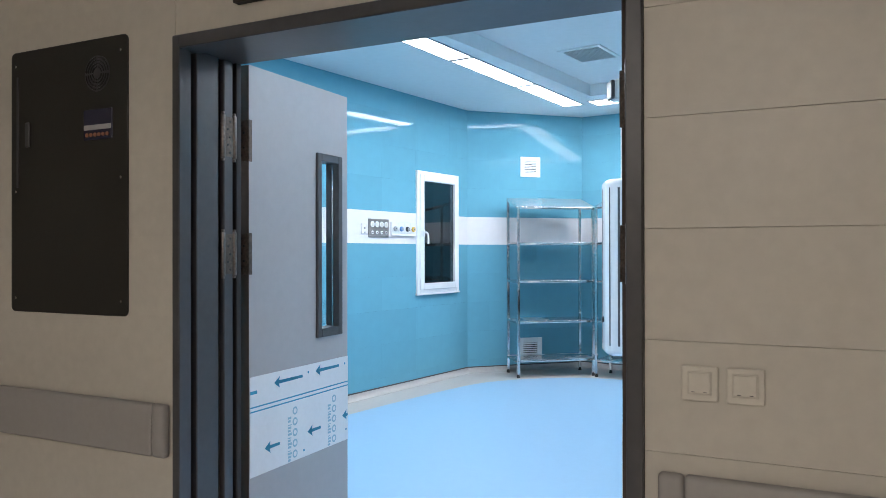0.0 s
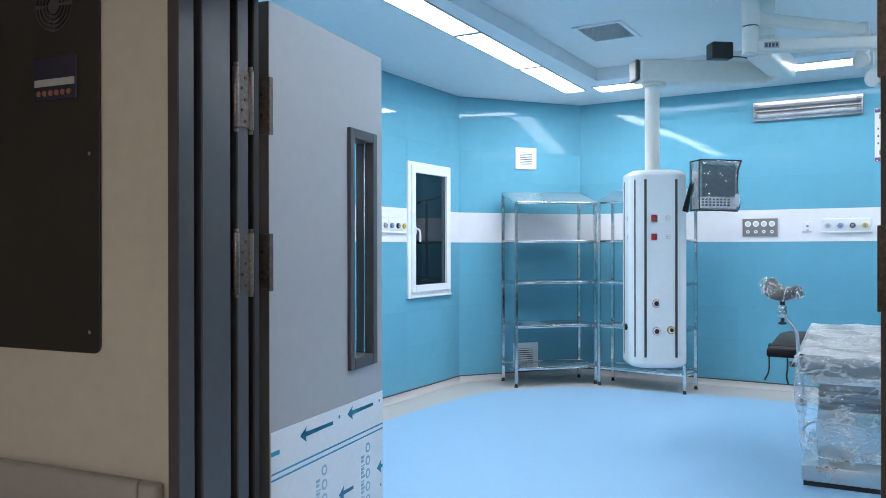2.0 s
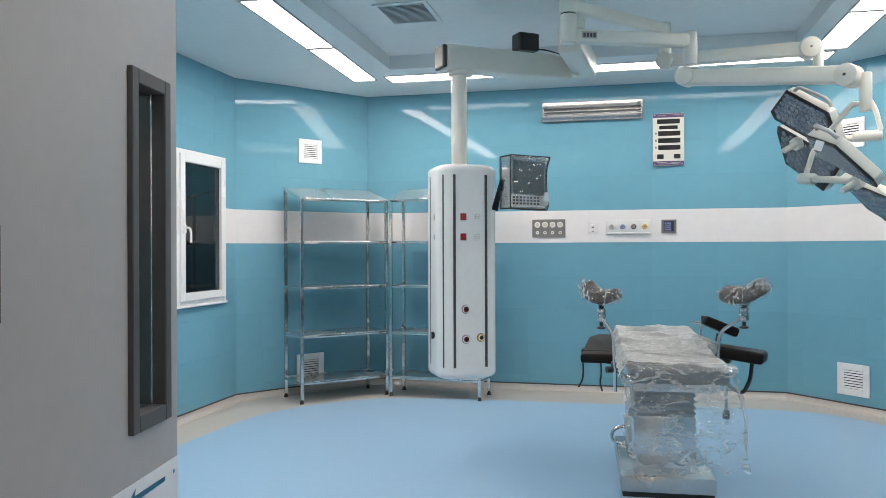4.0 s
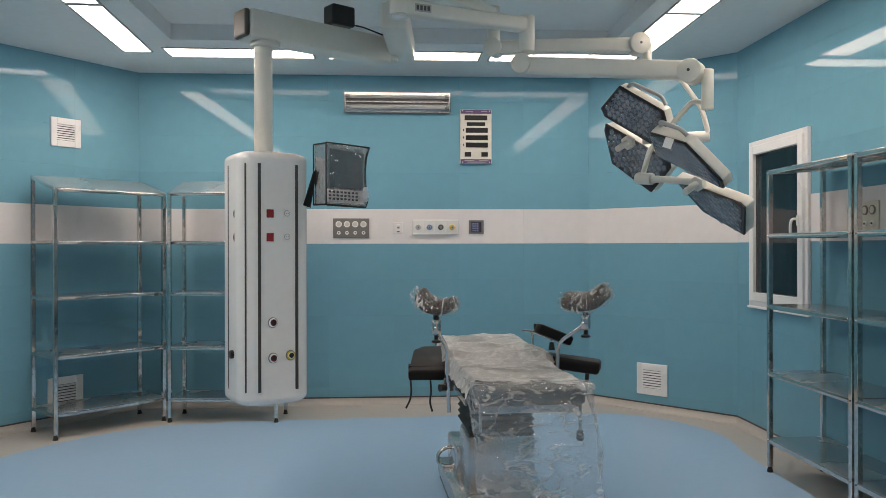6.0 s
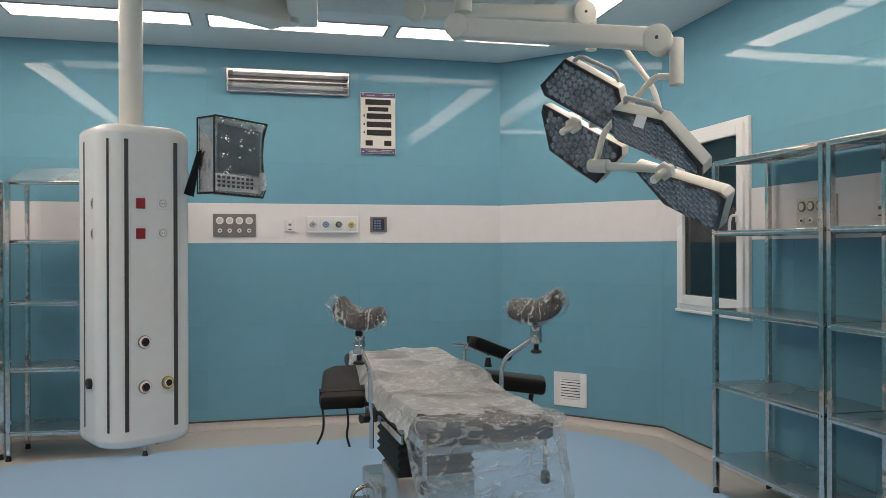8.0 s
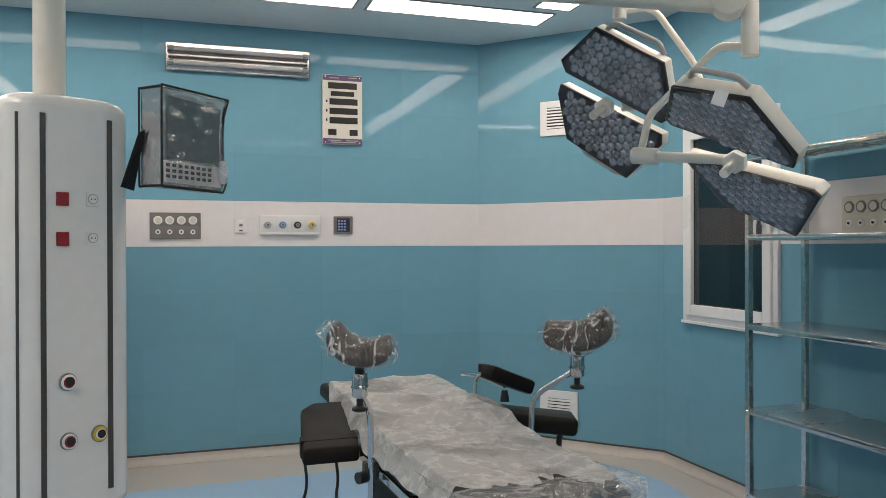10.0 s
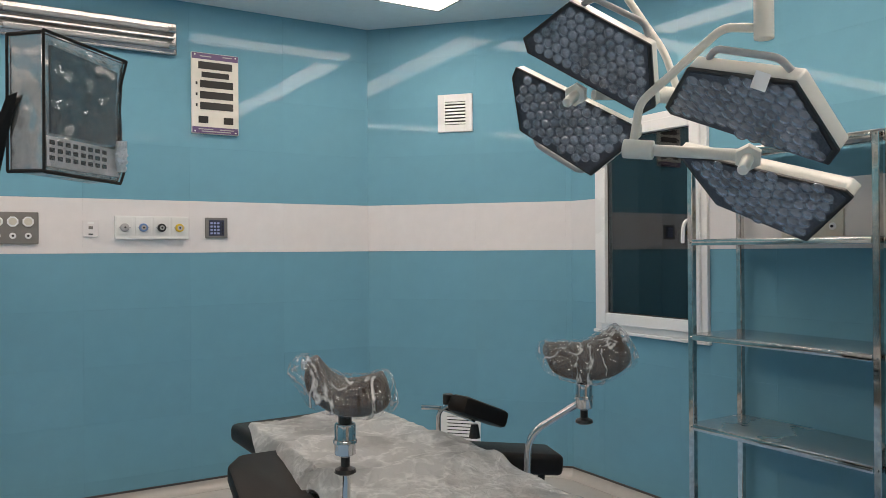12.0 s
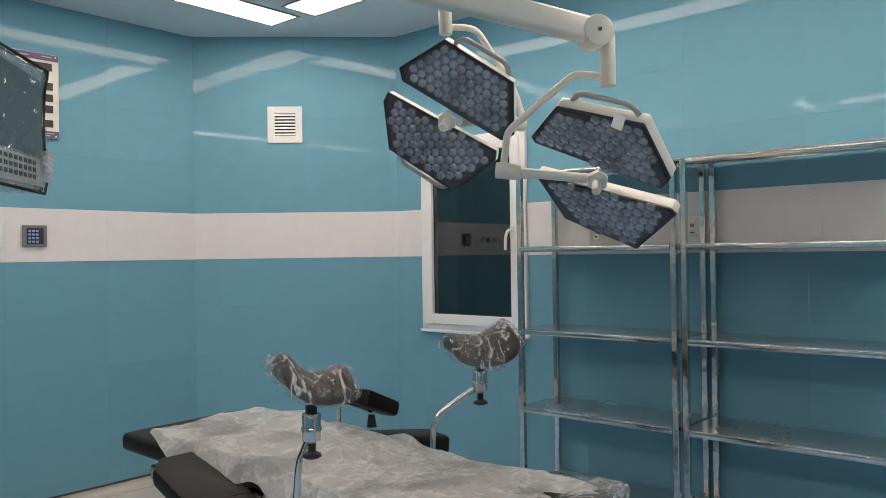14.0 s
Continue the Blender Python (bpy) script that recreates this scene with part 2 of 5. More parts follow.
def prism(outline, z0, z1, bevel=0.0, bm=None, seg=1):
    """An outline in x and y, counter-clockwise, raised from z0 to z1."""
    one = bmesh.new()
    lo = [one.verts.new((x, y, z0)) for x, y in outline]
    hi = [one.verts.new((x, y, z1)) for x, y in outline]
    one.faces.new(lo[::-1])
    one.faces.new(hi)
    k = len(outline)
    for i in range(k):
        one.faces.new((lo[i], lo[(i + 1) % k], hi[(i + 1) % k], hi[i]))
    if bevel:
        bmesh.ops.bevel(one, geom=one.edges[:], offset=bevel, segments=seg, affect="EDGES", profile=0.5)
    return join(bm, one)


def tube(points, r, seg=12, bm=None, bend=0.03):
    """A round tube through points, its corners rounded."""
    pts = [Vector(p) for p in points]
    path = [pts[0]]
    for a, b, c in zip(pts, pts[1:], pts[2:]):
        d = min(bend, (b - a).length * 0.45, (c - b).length * 0.45)
        p, q = b + (a - b).normalized() * d, b + (c - b).normalized() * d
        for i in range(6):
            t = i / 5
            path.append(p * (1 - t) ** 2 + b * 2 * t * (1 - t) + q * t * t)
    path.append(pts[-1])
    one = bmesh.new()
    rings, up = [], None
    for i, p in enumerate(path):
        d = (path[min(i + 1, len(path) - 1)] - path[max(i - 1, 0)]).normalized()
        if up is None:
            up = d.orthogonal().normalized()
        up = (up - d * up.dot(d)).normalized()
        side = d.cross(up)
        rings.append([one.verts.new(p + (up * math.cos(a) + side * math.sin(a)) * r) for a in (2 * math.pi * k / seg for k in range(seg))])
    for a, b in zip(rings, rings[1:]):
        for k in range(seg):
            one.faces.new((a[k], a[(k + 1) % seg], b[(k + 1) % seg], b[k]))
    one.faces.new(rings[0][::-1])
    one.faces.new(rings[-1])
    return join(bm, one)


def lathe(profile, seg=28, bm=None):
    """A profile of (radius, z) turned about z."""
    one = bmesh.new()
    rings = [[one.verts.new((r * math.cos(2 * math.pi * k / seg), r * math.sin(2 * math.pi * k / seg), z)) for k in range(seg)] for r, z in profile]
    for a, b in zip(rings, rings[1:]):
        for k in range(seg):
            one.faces.new((a[k], a[(k + 1) % seg], b[(k + 1) % seg], b[k]))
    one.faces.new(rings[0][::-1])
    one.faces.new(rings[-1])
    return join(bm, one)


def rounded(w, d, r, k=6):
    """A rounded rectangle about the origin, counter-clockwise."""
    out = []
    for cx, cy, a0 in ((w / 2 - r, d / 2 - r, 0), (-w / 2 + r, d / 2 - r, 90), (-w / 2 + r, -d / 2 + r, 180), (w / 2 - r, -d / 2 + r, 270)):
        for i in range(k + 1):
            a = radians(a0 + 90 * i / k)
            out.append((cx + r * math.cos(a), cy + r * math.sin(a)))
    return out


def wall_pose(x, y, z, turn):
    """Local x along a wall, local y out of it into the room, local z up."""
    return pose(x, y, z, 0, 0, turn)


# ---- the room's shell ----
LX, RX, BY, CZ = -4.46, 1.50, 10.24, 3.01
BAND0, BAND1 = 1.47, 1.787
TRAY_Z = 3.13


def panelled_wall(name, p, q, seams, openings, label, thick=0.16):
    """A wall from p to q with the room on its right-hand side: a backing with openings, faced with courses of glossy tiles; seams is where one upright joint falls."""
    p, q = Vector(p), Vector(q)
    length = (q - p).length
    turn = math.degrees(math.atan2(q.y - p.y, q.x - p.x))
    base = thing(name, pose(p.x, p.y, 0, 0, 0, turn), label, "wall", kind="structure")
    cuts = sorted({0.0, length, *[v for o in openings for v in o[:2]]})
    bm = bmesh.new()
    for a, b in zip(cuts, cuts[1:]):
        hole = next((o for o in openings if o[0] <= (a + b) / 2 <= o[1]), None)
        for z0, z1 in ([(0, hole[2]), (hole[3], CZ + 0.2)] if hole else [(0, CZ + 0.2)]):
            box(a, b, 0.01, thick, z0, z1, bm=bm)
    part("backing", bm, SEAM, base)
    # large glossy tiles in level courses, each set a hair out of true
    cols = [seams + 0.6 * k for k in range(-12, 13) if 0.03 < seams + 0.6 * k < length - 0.03]
    xs = sorted({0.0, length, *cols, *cuts})
    lower = [0.06, *[BAND0 - 0.33 * k for k in (4, 3, 2, 1)], BAND0]
    upper = [*[BAND1 + 0.33 * k for k in range(4)], CZ + 0.02]
    courses = [*zip(lower, lower[1:]), (BAND0, BAND1), *zip(upper, upper[1:])]
    g = 0.00015
    for a, b in zip(xs, xs[1:]):
        if b - a < 0.012:
            continue
        hole = next((o for o in openings if o[0] <= (a + b) / 2 <= o[1]), None)
        for z0, z1 in courses:
            white = z0 == BAND0
            spans = [(z0, z1)]
            if hole:
                spans = [(s0, s1) for s0, s1 in ((z0, min(z1, hole[2])), (max(z0, hole[3]), z1)) if s1 - s0 > 0.01]
            for s0, s1 in spans:
                mx, mz = (a + b) / 2, (s0 + s1) / 2
                ob = part("tile", box(a - mx + g, b - mx - g, -0.003 if white else 0.0, 0.009, s0 - mz + g, s1 - mz - g), BAND if white else BLUE, base)
                ob.matrix_basis = pose(mx, 0, mz, random.uniform(-0.16, 0.16), 0, random.uniform(-0.12, 0.12))
    part("cove_cap", box(0, length, -0.006, 0.0, 0.058, 0.07), CAPM, base)
    cove = bmesh.new()
    prof = [(0.0, 0.058), (-0.004, 0.058), (-0.006, 0.04), (-0.014, 0.02), (-0.03, 0.008), (-0.055, 0.003), (-0.055, 0.0), (0.0, 0.0)]
    ends = [[cove.verts.new((x, y, z)) for y, z in prof] for x in (0, length)]
    for k in range(len(prof)):
        cove.faces.new((ends[0][k], ends[0][(k + 1) % len(prof)], ends[1][(k + 1) % len(prof)], ends[1][k]))
    part("cove_skirting", cove, BORDER, base, smooth=True)
    return base


WIN_L = (8.066, 8.857, 0.952, 2.238)
WIN_R = (8.12, 8.975, 0.983, 2.24)
panelled_wall("wall_west", (LX, 2.95), (LX, 9.07), 0.35, [(WIN_L[0] - 2.95, WIN_L[1] - 2.95, WIN_L[2], WIN_L[3])], "glossy teal tiled wall with a white band and window")
panelled_wall("wall_north_west", (LX, 9.07), (-3.56, BY), 0.27, [], "glossy teal chamfered corner wall with a white band")
panelled_wall("wall_north", (-3.56, BY), (0.538, BY), 3.485, [], "glossy teal back wall with a white service band")
panelled_wall("wall_north_east", (0.538, BY), (RX, 9.22), 0.165, [], "glossy teal chamfered corner wall with a white band")
panelled_wall("wall_east", (RX, 9.22), (RX, 3.66), 1.493, [(9.22 - WIN_R[1], 9.22 - WIN_R[0], WIN_R[2], WIN_R[3])], "glossy teal side wall with a white band and window")

# floor: pale border sheet with a blue field laid in it
floor = thing("floor", pose(0, 0, 0), "blue vinyl floor with a beige vinyl border", "floor", kind="structure")
part("border", prism([(LX - 0.1, 2.6), (RX + 0.1, 3.4), (RX + 0.1, 9.3), (0.6, BY + 0.1), (-3.6, BY + 0.1), (LX - 0.1, 9.1)], -0.05, 0.0), BORDER, floor)


def smooth_loop(points, steps=8):
    out, k = [], len(points)
    for i in range(k):
        p0, p1, p2, p3 = (Vector(points[(i + j - 1) % k]) for j in range(4))
        for s in range(steps):
            t = s / steps
            v = 0.5 * (2 * p1 + (p2 - p0) * t + (2 * p0 - 5 * p1 + 4 * p2 - p3) * t * t + (3 * p1 - p0 - 3 * p2 + p3) * t ** 3)
            out.append((v.x, v.y))
    return out


FIELD = [(-4.05, 3.7), (-1.4, 3.75), (1.1, 4.0), (1.12, 5.5), (1.12, 7.2), (1.14, 8.2), (1.2, 8.92), (0.88, 9.5), (0.3, 9.7), (-1.2, 9.66), (-2.6, 9.58), (-3.3, 9.4), (-3.82, 8.85), (-4.02, 8.2), (-4.08, 6.5)]
part("blue_field", prism(smooth_loop(FIELD), 0.0, 0.0025), VINYL, floor)

# ceiling: soffit with light strips round a raised tray
TX0, TX1, TY0, TY1 = -2.96, 0.40, 4.4, 9.10
cbm = bmesh.new()
for x0, x1, y0, y1 in ((LX - 0.15, TX0, 2.6, BY + 0.15), (TX1, RX + 0.15, 2.6, BY + 0.15), (TX0, TX1, 2.6, TY0), (TX0, TX1, TY1, BY + 0.15)):
    box(x0, x1, y0, y1, CZ, CZ + 0.3, bm=cbm)
box(TX0, TX1, TY0, TY1, TRAY_Z, CZ + 0.3, bm=cbm)
tagged(part("ceiling", cbm, CEIL), "white painted ceiling with a raised central tray", "ceiling", kind="structure")


def ceiling_light(side, x0, x1, y0, y1, turn=0):
    ob = thing("ceiling_light", pose((x0 + x1) / 2, (y0 + y1) / 2, CZ, 0, 0, turn), "bright white rectangular LED panel in the ceiling", "ceiling light", "light strip round the ceiling")
    w, d = (x1 - x0) / 2, (y1 - y0) / 2
    fb = bmesh.new()
    for a in ((-w, w, -d, -d + 0.016), (-w, w, d - 0.016, d), (-w, -w + 0.016, -d + 0.016, d - 0.016), (w - 0.016, w, -d + 0.016, d - 0.016)):
        box(a[0], a[1], a[2], a[3], -0.007, 0.0, bm=fb)
    part("frame", fb, SILVERP, ob)
    part("diffuser", box(-w + 0.016, w - 0.016, -d + 0.016, d - 0.016, -0.004, 0.0), LIGHT[side], ob)


for i in range(4):
    cx = -3.295 + 0.045 * i
    ceiling_light("west", cx - 0.118, cx + 0.118, 8.265 - 1.23 * i, 9.47 - 1.23 * i, 2.1)
# south row is out of view: assumed fourth side, added for more light
for x0, x1 in ((-2.9, -1.7), (-1.62, -0.42), (-0.34, 0.4)):
    ceiling_light("south", x0, x1, 4.0, 4.28)
for x0, x1 in ((-3.10, -1.92), (-1.82, -0.56), (-0.49, 0.75)):
    ceiling_light("north", x0, x1, 9.33, 9.62)
for i in range(4):
    ceiling_light("east", 0.54, 0.81, 8.225 - 1.235 * i if i else 8.225, 9.25 if i == 0 else 9.45 - 1.235 * i)


# ---- the door wall ----
DOOR_WALL = pose(-1.135, 3.2405, 0, 0, 0, 7.3)
U0, U1, WT = -0.715, 0.787, 0.27
dw = thing("wall_south", DOOR_WALL, "beige tiled corridor wall round the double doorway", "wall", kind="structure")
wb = bmesh.new()
box(-3.6, U0 + 0.004, 0.012, WT, 0, 3.3, bm=wb)
box(U1 - 0.004, 2.9, 0.012, WT, 0, 3.3, bm=wb)
box(U0 + 0.004, U1 - 0.004, 0.012, WT, 2.08, 3.3, bm=wb)
part("backing", wb, GROUT, dw)
for a, b in ((-3.4, -2.3), (-2.3, -1.2), (-1.2, U0 - 0.03), (U1 + 0.03, 1.6), (1.6, 2.7)):
    for row, (z0, z1) in enumerate(((0.06, BAND0), (BAND0, BAND1), (BAND1, CZ + 0.02))):
        part("panel", box(a + 0.0002, b - 0.0002, WT + 0.001, WT + (0.012 if row == 1 else 0.009), z0 + 0.0002, z1 - 0.0002), BAND if row == 1 else BLUE, dw)
HEAD = 2.085
part("panel", box(U0 - 0.029, U1 + 0.029, WT + 0.001, WT + 0.009, HEAD + 0.01, CZ + 0.02), BLUE, dw)
df = thing("door_frame", DOOR_WALL, "dark grey painted steel door frame with stepped jambs", "door frame", kind="structure")
for side in (-1, 1):
    o = U0 if side < 0 else U1

    wide = 0.0 if side < 0 else 0.008

    def jamb(a, b, v0, v1, bm=None, bev=0.003):
        xs = sorted((o - side * a, o - side * (b + wide)))
        return box(xs[0], xs[1], v0, v1, 0, HEAD - 0.002, bev, bm)
    part("jamb", jamb(0, 0.032, -0.016, 0.037), FRAMEP, df)
    part("jamb", jamb(0, 0.03, 0.063, 0.165), FRAMEP, df)
    part("jamb", jamb(0, 0.026, 0.195, 0.24), FRAMEP, df)
    # grooves and stop carry the shade between the steps in their colour
    part("shaded_groove", jamb(0, 0.008, 0.0375, 0.0625), RECESS_SHADE, df, "jamb groove painted near-black for its shade")
    part("shaded_groove", jamb(0, 0.006, 0.1655, 0.1945), RECESS_SHADE, df, "jamb groove painted near-black for its shade")
    part("shaded_groove", jamb(0, 0.012, 0.2405, 0.2575), RECESS_SHADE, df, "jamb groove painted near-black for its shade")
    part("stop", jamb(0, 0.027 if side < 0 else 0.046, 0.258, WT + 0.012), RECESS_SHADE, df, "inner stop painted near-black as deep shade")
hb = box(U0, U1, -0.0155, 0.075, HEAD - 0.042, HEAD, 0.003)
box(U0 + 0.01, U1 - 0.01, 0.07, 0.1, HEAD - 0.02, HEAD - 0.001, 0.002, hb)
box(U0 + 0.01, U1 - 0.01, 0.095, WT + 0.012, HEAD - 0.033, HEAD - 0.001, 0.002, hb)
part("head", hb, FRAMEP, df)


def door_leaf(name, m, side, barrels, label):
    """Local x along the leaf from its hinge, local y into its thickness; side -1 mirrors it."""
    ob = thing(name, m, label, "door", kind="structure")
    s = side

    def b(x0, x1, y0, y1, z0, z1, bev=0.0, bm=None):
        ys = sorted((s * y0, s * y1))
        return box(x0, x1, ys[0], ys[1], z0, z1, bev, bm)
    w0, w1, g0, g1, h0, h1 = 0.03, 0.687, 0.472, 0.606, 1.068, 1.765
    bm = b(w0, g0, 0, 0.045, 0.008, 2.06)
    b(g1, w1, 0, 0.045, 0.008, 2.06, 0, bm)
    b(g0, g1, 0, 0.045, 0.008, h0, 0, bm)
    b(g0, g1, 0, 0.045, h1, 2.06, 0, bm)
    part("leaf", bm, DOORP, ob)
    part("edge_strip", b(w0 - 0.002, w0, 0.001, 0.044, 0.01, 2.058), BROWNP, ob, "dark brown hinge edge")
    fr = bmesh.new()
    for x0, x1, z0, z1 in ((0.448, g0 + 0.004, 1.036, 1.792), (g1 - 0.004, 0.631, 1.036, 1.792), (g0 + 0.004, g1 - 0.004, 1.036, h0 + 0.004), (g0 + 0.004, g1 - 0.004, h1 - 0.004, 1.792)):
        b(x0, x1, -0.012, 0.057, z0, z1, 0.002, fr)
    part("vision_frame", fr, FRAMEP, ob, "dark grey vision panel frame")
    part("glass", b(g0 + 0.004, g1 - 0.004, 0.02, 0.026, h0 + 0.004, h1 - 0.004), PANE, ob).visible_shadow = False
    fl = part("protective_film", b(w0 + 0.002, w1 - 0.001, -0.0025, -0.0008, 0.573, 0.935), FILMW, ob, "white protective film printed with cyan arrows")

    def mark(x0, x1, z0, z1, m=PRINT):
        part("print", b(x0, x1, -0.0034, -0.0027, z0, z1), m, fl)

    def arrow(x0, x1, z, h=0.012):
        am = bmesh.new()
        v = [am.verts.new((x, s * -0.0031, z + dz)) for x, dz in ((x0, 0), (x0 + 0.035, h * 1.9), (x0 + 0.03, h * 0.55), (x1, h * 0.45), (x1, -h * 0.45), (x0 + 0.03, -h * 0.55), (x0 + 0.035, -h * 1.9))]
        am.faces.new(v)
        bmesh.ops.solidify(am, geom=am.faces[:], thickness=0.0005)
        part("arrow", am, PRINT, fl)
    arrow(0.17, 0.352, 0.895)
    arrow(0.44, 0.615, 0.902)
    arrow(0.113, 0.205, 0.662)
    arrow(0.384, 0.478, 0.667)
    arrow(0.64, 0.684, 0.682)
    mark(w0 + 0.003, w1 - 0.002, 0.822, 0.827)
    mark(w0 + 0.003, w1 - 0.002, 0.806, 0.811)
    mark(0.032, 0.07, 0.872, 0.884)
    for x in (0.255, 0.53):
        # upright lettering beside its emblem, too faint to read: bars
        for k in range(14):
            hgt = 0.009 if k % 4 != 3 else 0.004
            part("print", b(x, x + 0.017 + 0.004 * (k % 3), -0.0034, -0.0027, 0.578 + k * 0.0125, 0.578 + k * 0.0125 + hgt), PRINTL, fl)
        for k in range(5):
            ring = cyl((x + 0.046, s * -0.0034, 0.6 + 0.042 * k), (x + 0.046, s * -0.0028, 0.6 + 0.042 * k), 0.016, seg=14)
            part("print", ring, PRINTL, fl)
            part("print", cyl((x + 0.046, s * -0.0038, 0.6 + 0.042 * k), (x + 0.046, s * -0.0033, 0.6 + 0.042 * k), 0.009, seg=12), FILMW, fl)
    for x, z in ((0.39, 0.905), (0.66, 0.905), (0.67, 0.62), (0.36, 0.6)):
        part("print", cyl((x, s * -0.0034, z), (x, s * -0.0028, z), 0.005, seg=10), PRINT, fl)
    for z0 in (0.25, 1.305, 1.712):
        hm = b(w0 - 0.006, w0 - 0.002, -0.004, 0.047, z0, z0 + 0.15, 0.001)
        b(w0 - 0.005, w0 + 0.012, -0.0045, -0.0006, z0, z0 + 0.15, 0.001, hm)
        hinge = part("hinge", hm, BRASS, ob, "worn double-action spring hinge")
        for k in range(5):
            yy = 0.018 if k % 2 else 0.03
            part("screw", cyl((w0 - 0.0075, s * yy, z0 + 0.022 + k * 0.027), (w0 - 0.0055, s * yy, z0 + 0.022 + k * 0.027), 0.0042, seg=10), BLACK, hinge)
        ends = []
        for bx, by in barrels:
            ends.append(Vector((bx, s * by, 0)))
            bar = part("barrel", cyl((bx, s * by, z0), (bx, s * by, z0 + 0.15), 0.0082, seg=16, bevel=0.001), HINGES, hinge, "worn steel barrel", smooth=True)
            for za, zb in ((-0.01, -0.001), (0.151, 0.16)):
                part("finial", cyl((bx, s * by, z0 + za), (bx, s * by, z0 + zb), 0.0062, seg=12, bevel=0.002), HINGES, bar)
        link = Vector((w0 - 0.0035, s * 0.043, 0)) - ends[0]
        part("plate", moved(box(0.006, link.length, -0.0015, 0.0015, 0.004, 0.146), Matrix.Translation((ends[0].x, ends[0].y, z0)) @ pose(0, 0, 0, 0, 0, math.degrees(math.atan2(link.y, link.x)))), BRASS, hinge)
        mid, run = (ends[0] + ends[1]) / 2, ends[1] - ends[0]
        pm = Matrix.Translation((mid.x, mid.y, z0)) @ pose(0, 0, 0, 0, 0, math.degrees(math.atan2(run.y, run.x)))
        pl = part("plate", moved(box(-run.length / 2 + 0.008, run.length / 2 - 0.008, -0.0015, 0.0015, 0.006, 0.144), pm), BRASS, hinge)
        for k in range(5):
            sx = 0.006 if k % 2 else -0.006
            part("screw", moved(cyl((sx, -0.003, 0.02 + k * 0.027), (sx, 0.003, 0.02 + k * 0.027), 0.0042, seg=10), pm), BLACK, pl)
    return ob


door_leaf("door_1", pose(-1.85, 3.44, 0, 0, 0, 98.95), 1, ((-0.043, 0.0054), (-0.1, 0.007)), "light grey door leaf standing open, film still on it")
door_leaf("door_2", pose(-0.477, 3.48, 0, 0, 0, 82.0), -1, ((-0.023, 0.049), (-0.0775, 0.077)), "light grey second door leaf standing open")


def on_door_wall(name, u, z, label, category, group="", kind=""):
    return thing(name, DOOR_WALL @ pose(u, 0, z), label, category, group, kind)


# electrical cabinet let into the corridor wall
cab = on_door_wall("electrical_panel", -1.23, 1.17, "dark olive steel electrical panel cover on the tiled wall", "electrical panel")
W2, H2 = 0.304, 0.953
part("cover", moved(prism(rounded(2 * W2, H2, 0.02, 4), 0, 0.006, 0.0015), pose(0, -0.0005, H2 / 2, 90)), PANELM, cab)
dr = part("service_door", box(-W2 + 0.035, -W2 + 0.045, -0.011, -0.006, 0.455, 0.86, 0.001), GREY, cab, "thin bright door edge strip")
part("lock", box(-W2 + 0.085, -W2 + 0.108, -0.014, -0.006, 0.6, 0.69, 0.003), GREY, cab)
vent = part("fan_grille", cyl((0.158, -0.0062, 0.832), (0.158, -0.0085, 0.832), 0.062, seg=36), GREY, cab)
for rr in (0.022, 0.033, 0.044, 0.055):
    for a0 in (5, 95, 185, 275):
        slot = tube([(0.158 + rr * math.cos(radians(a0 + k * 10)), -0.0088, 0.832 + rr * math.sin(radians(a0 + k * 10))) for k in range(9)], 0.0032, 6, bend=0.001)
        part("slot", slot, BLACK, vent)
dp = part("display", box(0.092, 0.235, -0.012, -0.006, 0.604, 0.71, 0.003), mat("display_navy", (0.03, 0.03, 0.055), 0.2), cab, "dark display with a row of buttons")
part("strip", box(0.098, 0.23, -0.0135, -0.012, 0.638, 0.655), SILVERP, dp)
for k in range(6):
    part("button", cyl((0.113 + 0.02 * k, -0.012, 0.621), (0.113 + 0.02 * k, -0.015, 0.621), 0.007, seg=12), mat("button_amber", (0.3, 0.12, 0.07), 0.4) if k == 0 else bpy.data.materials["button_amber"], dp)
for x, z in ((-W2 + 0.03, 0.05), (W2 - 0.03, 0.05), (W2 - 0.03, 0.47), (W2 - 0.03, 0.9), (-W2 + 0.03, 0.44), (-W2 + 0.03, 0.9)):
    part("screw", cyl((x, -0.006, z), (x, -0.0095, z), 0.005, seg=10), STEEL, cab)

for u0, u1 in ((-3.5, -0.735), (0.822, 2.85)):
    rail = on_door_wall("bumper_rail", (u0 + u1) / 2, 0.72, "grey vinyl wall bumper rail with rounded end", "wall rail", "corridor bumper rails")
    w = (u1 - u0) / 2
    tall = 0.173 if u0 < 0 else 0.155
    tip = w if u0 < 0 else -w
    part("bumper", box(-w if u0 < 0 else tip + 0.06, tip - 0.06 if u0 < 0 else w, -0.03, 0.0, 0, tall, 0.009, seg=3), RAIL, rail, smooth=True)
    part("end_cap", box(tip - 0.0595 if u0 < 0 else tip, tip if u0 < 0 else tip + 0.0595, -0.031, 0.0, -0.001, tall + 0.001, 0.012, seg=3), RAIL, rail, smooth=True)


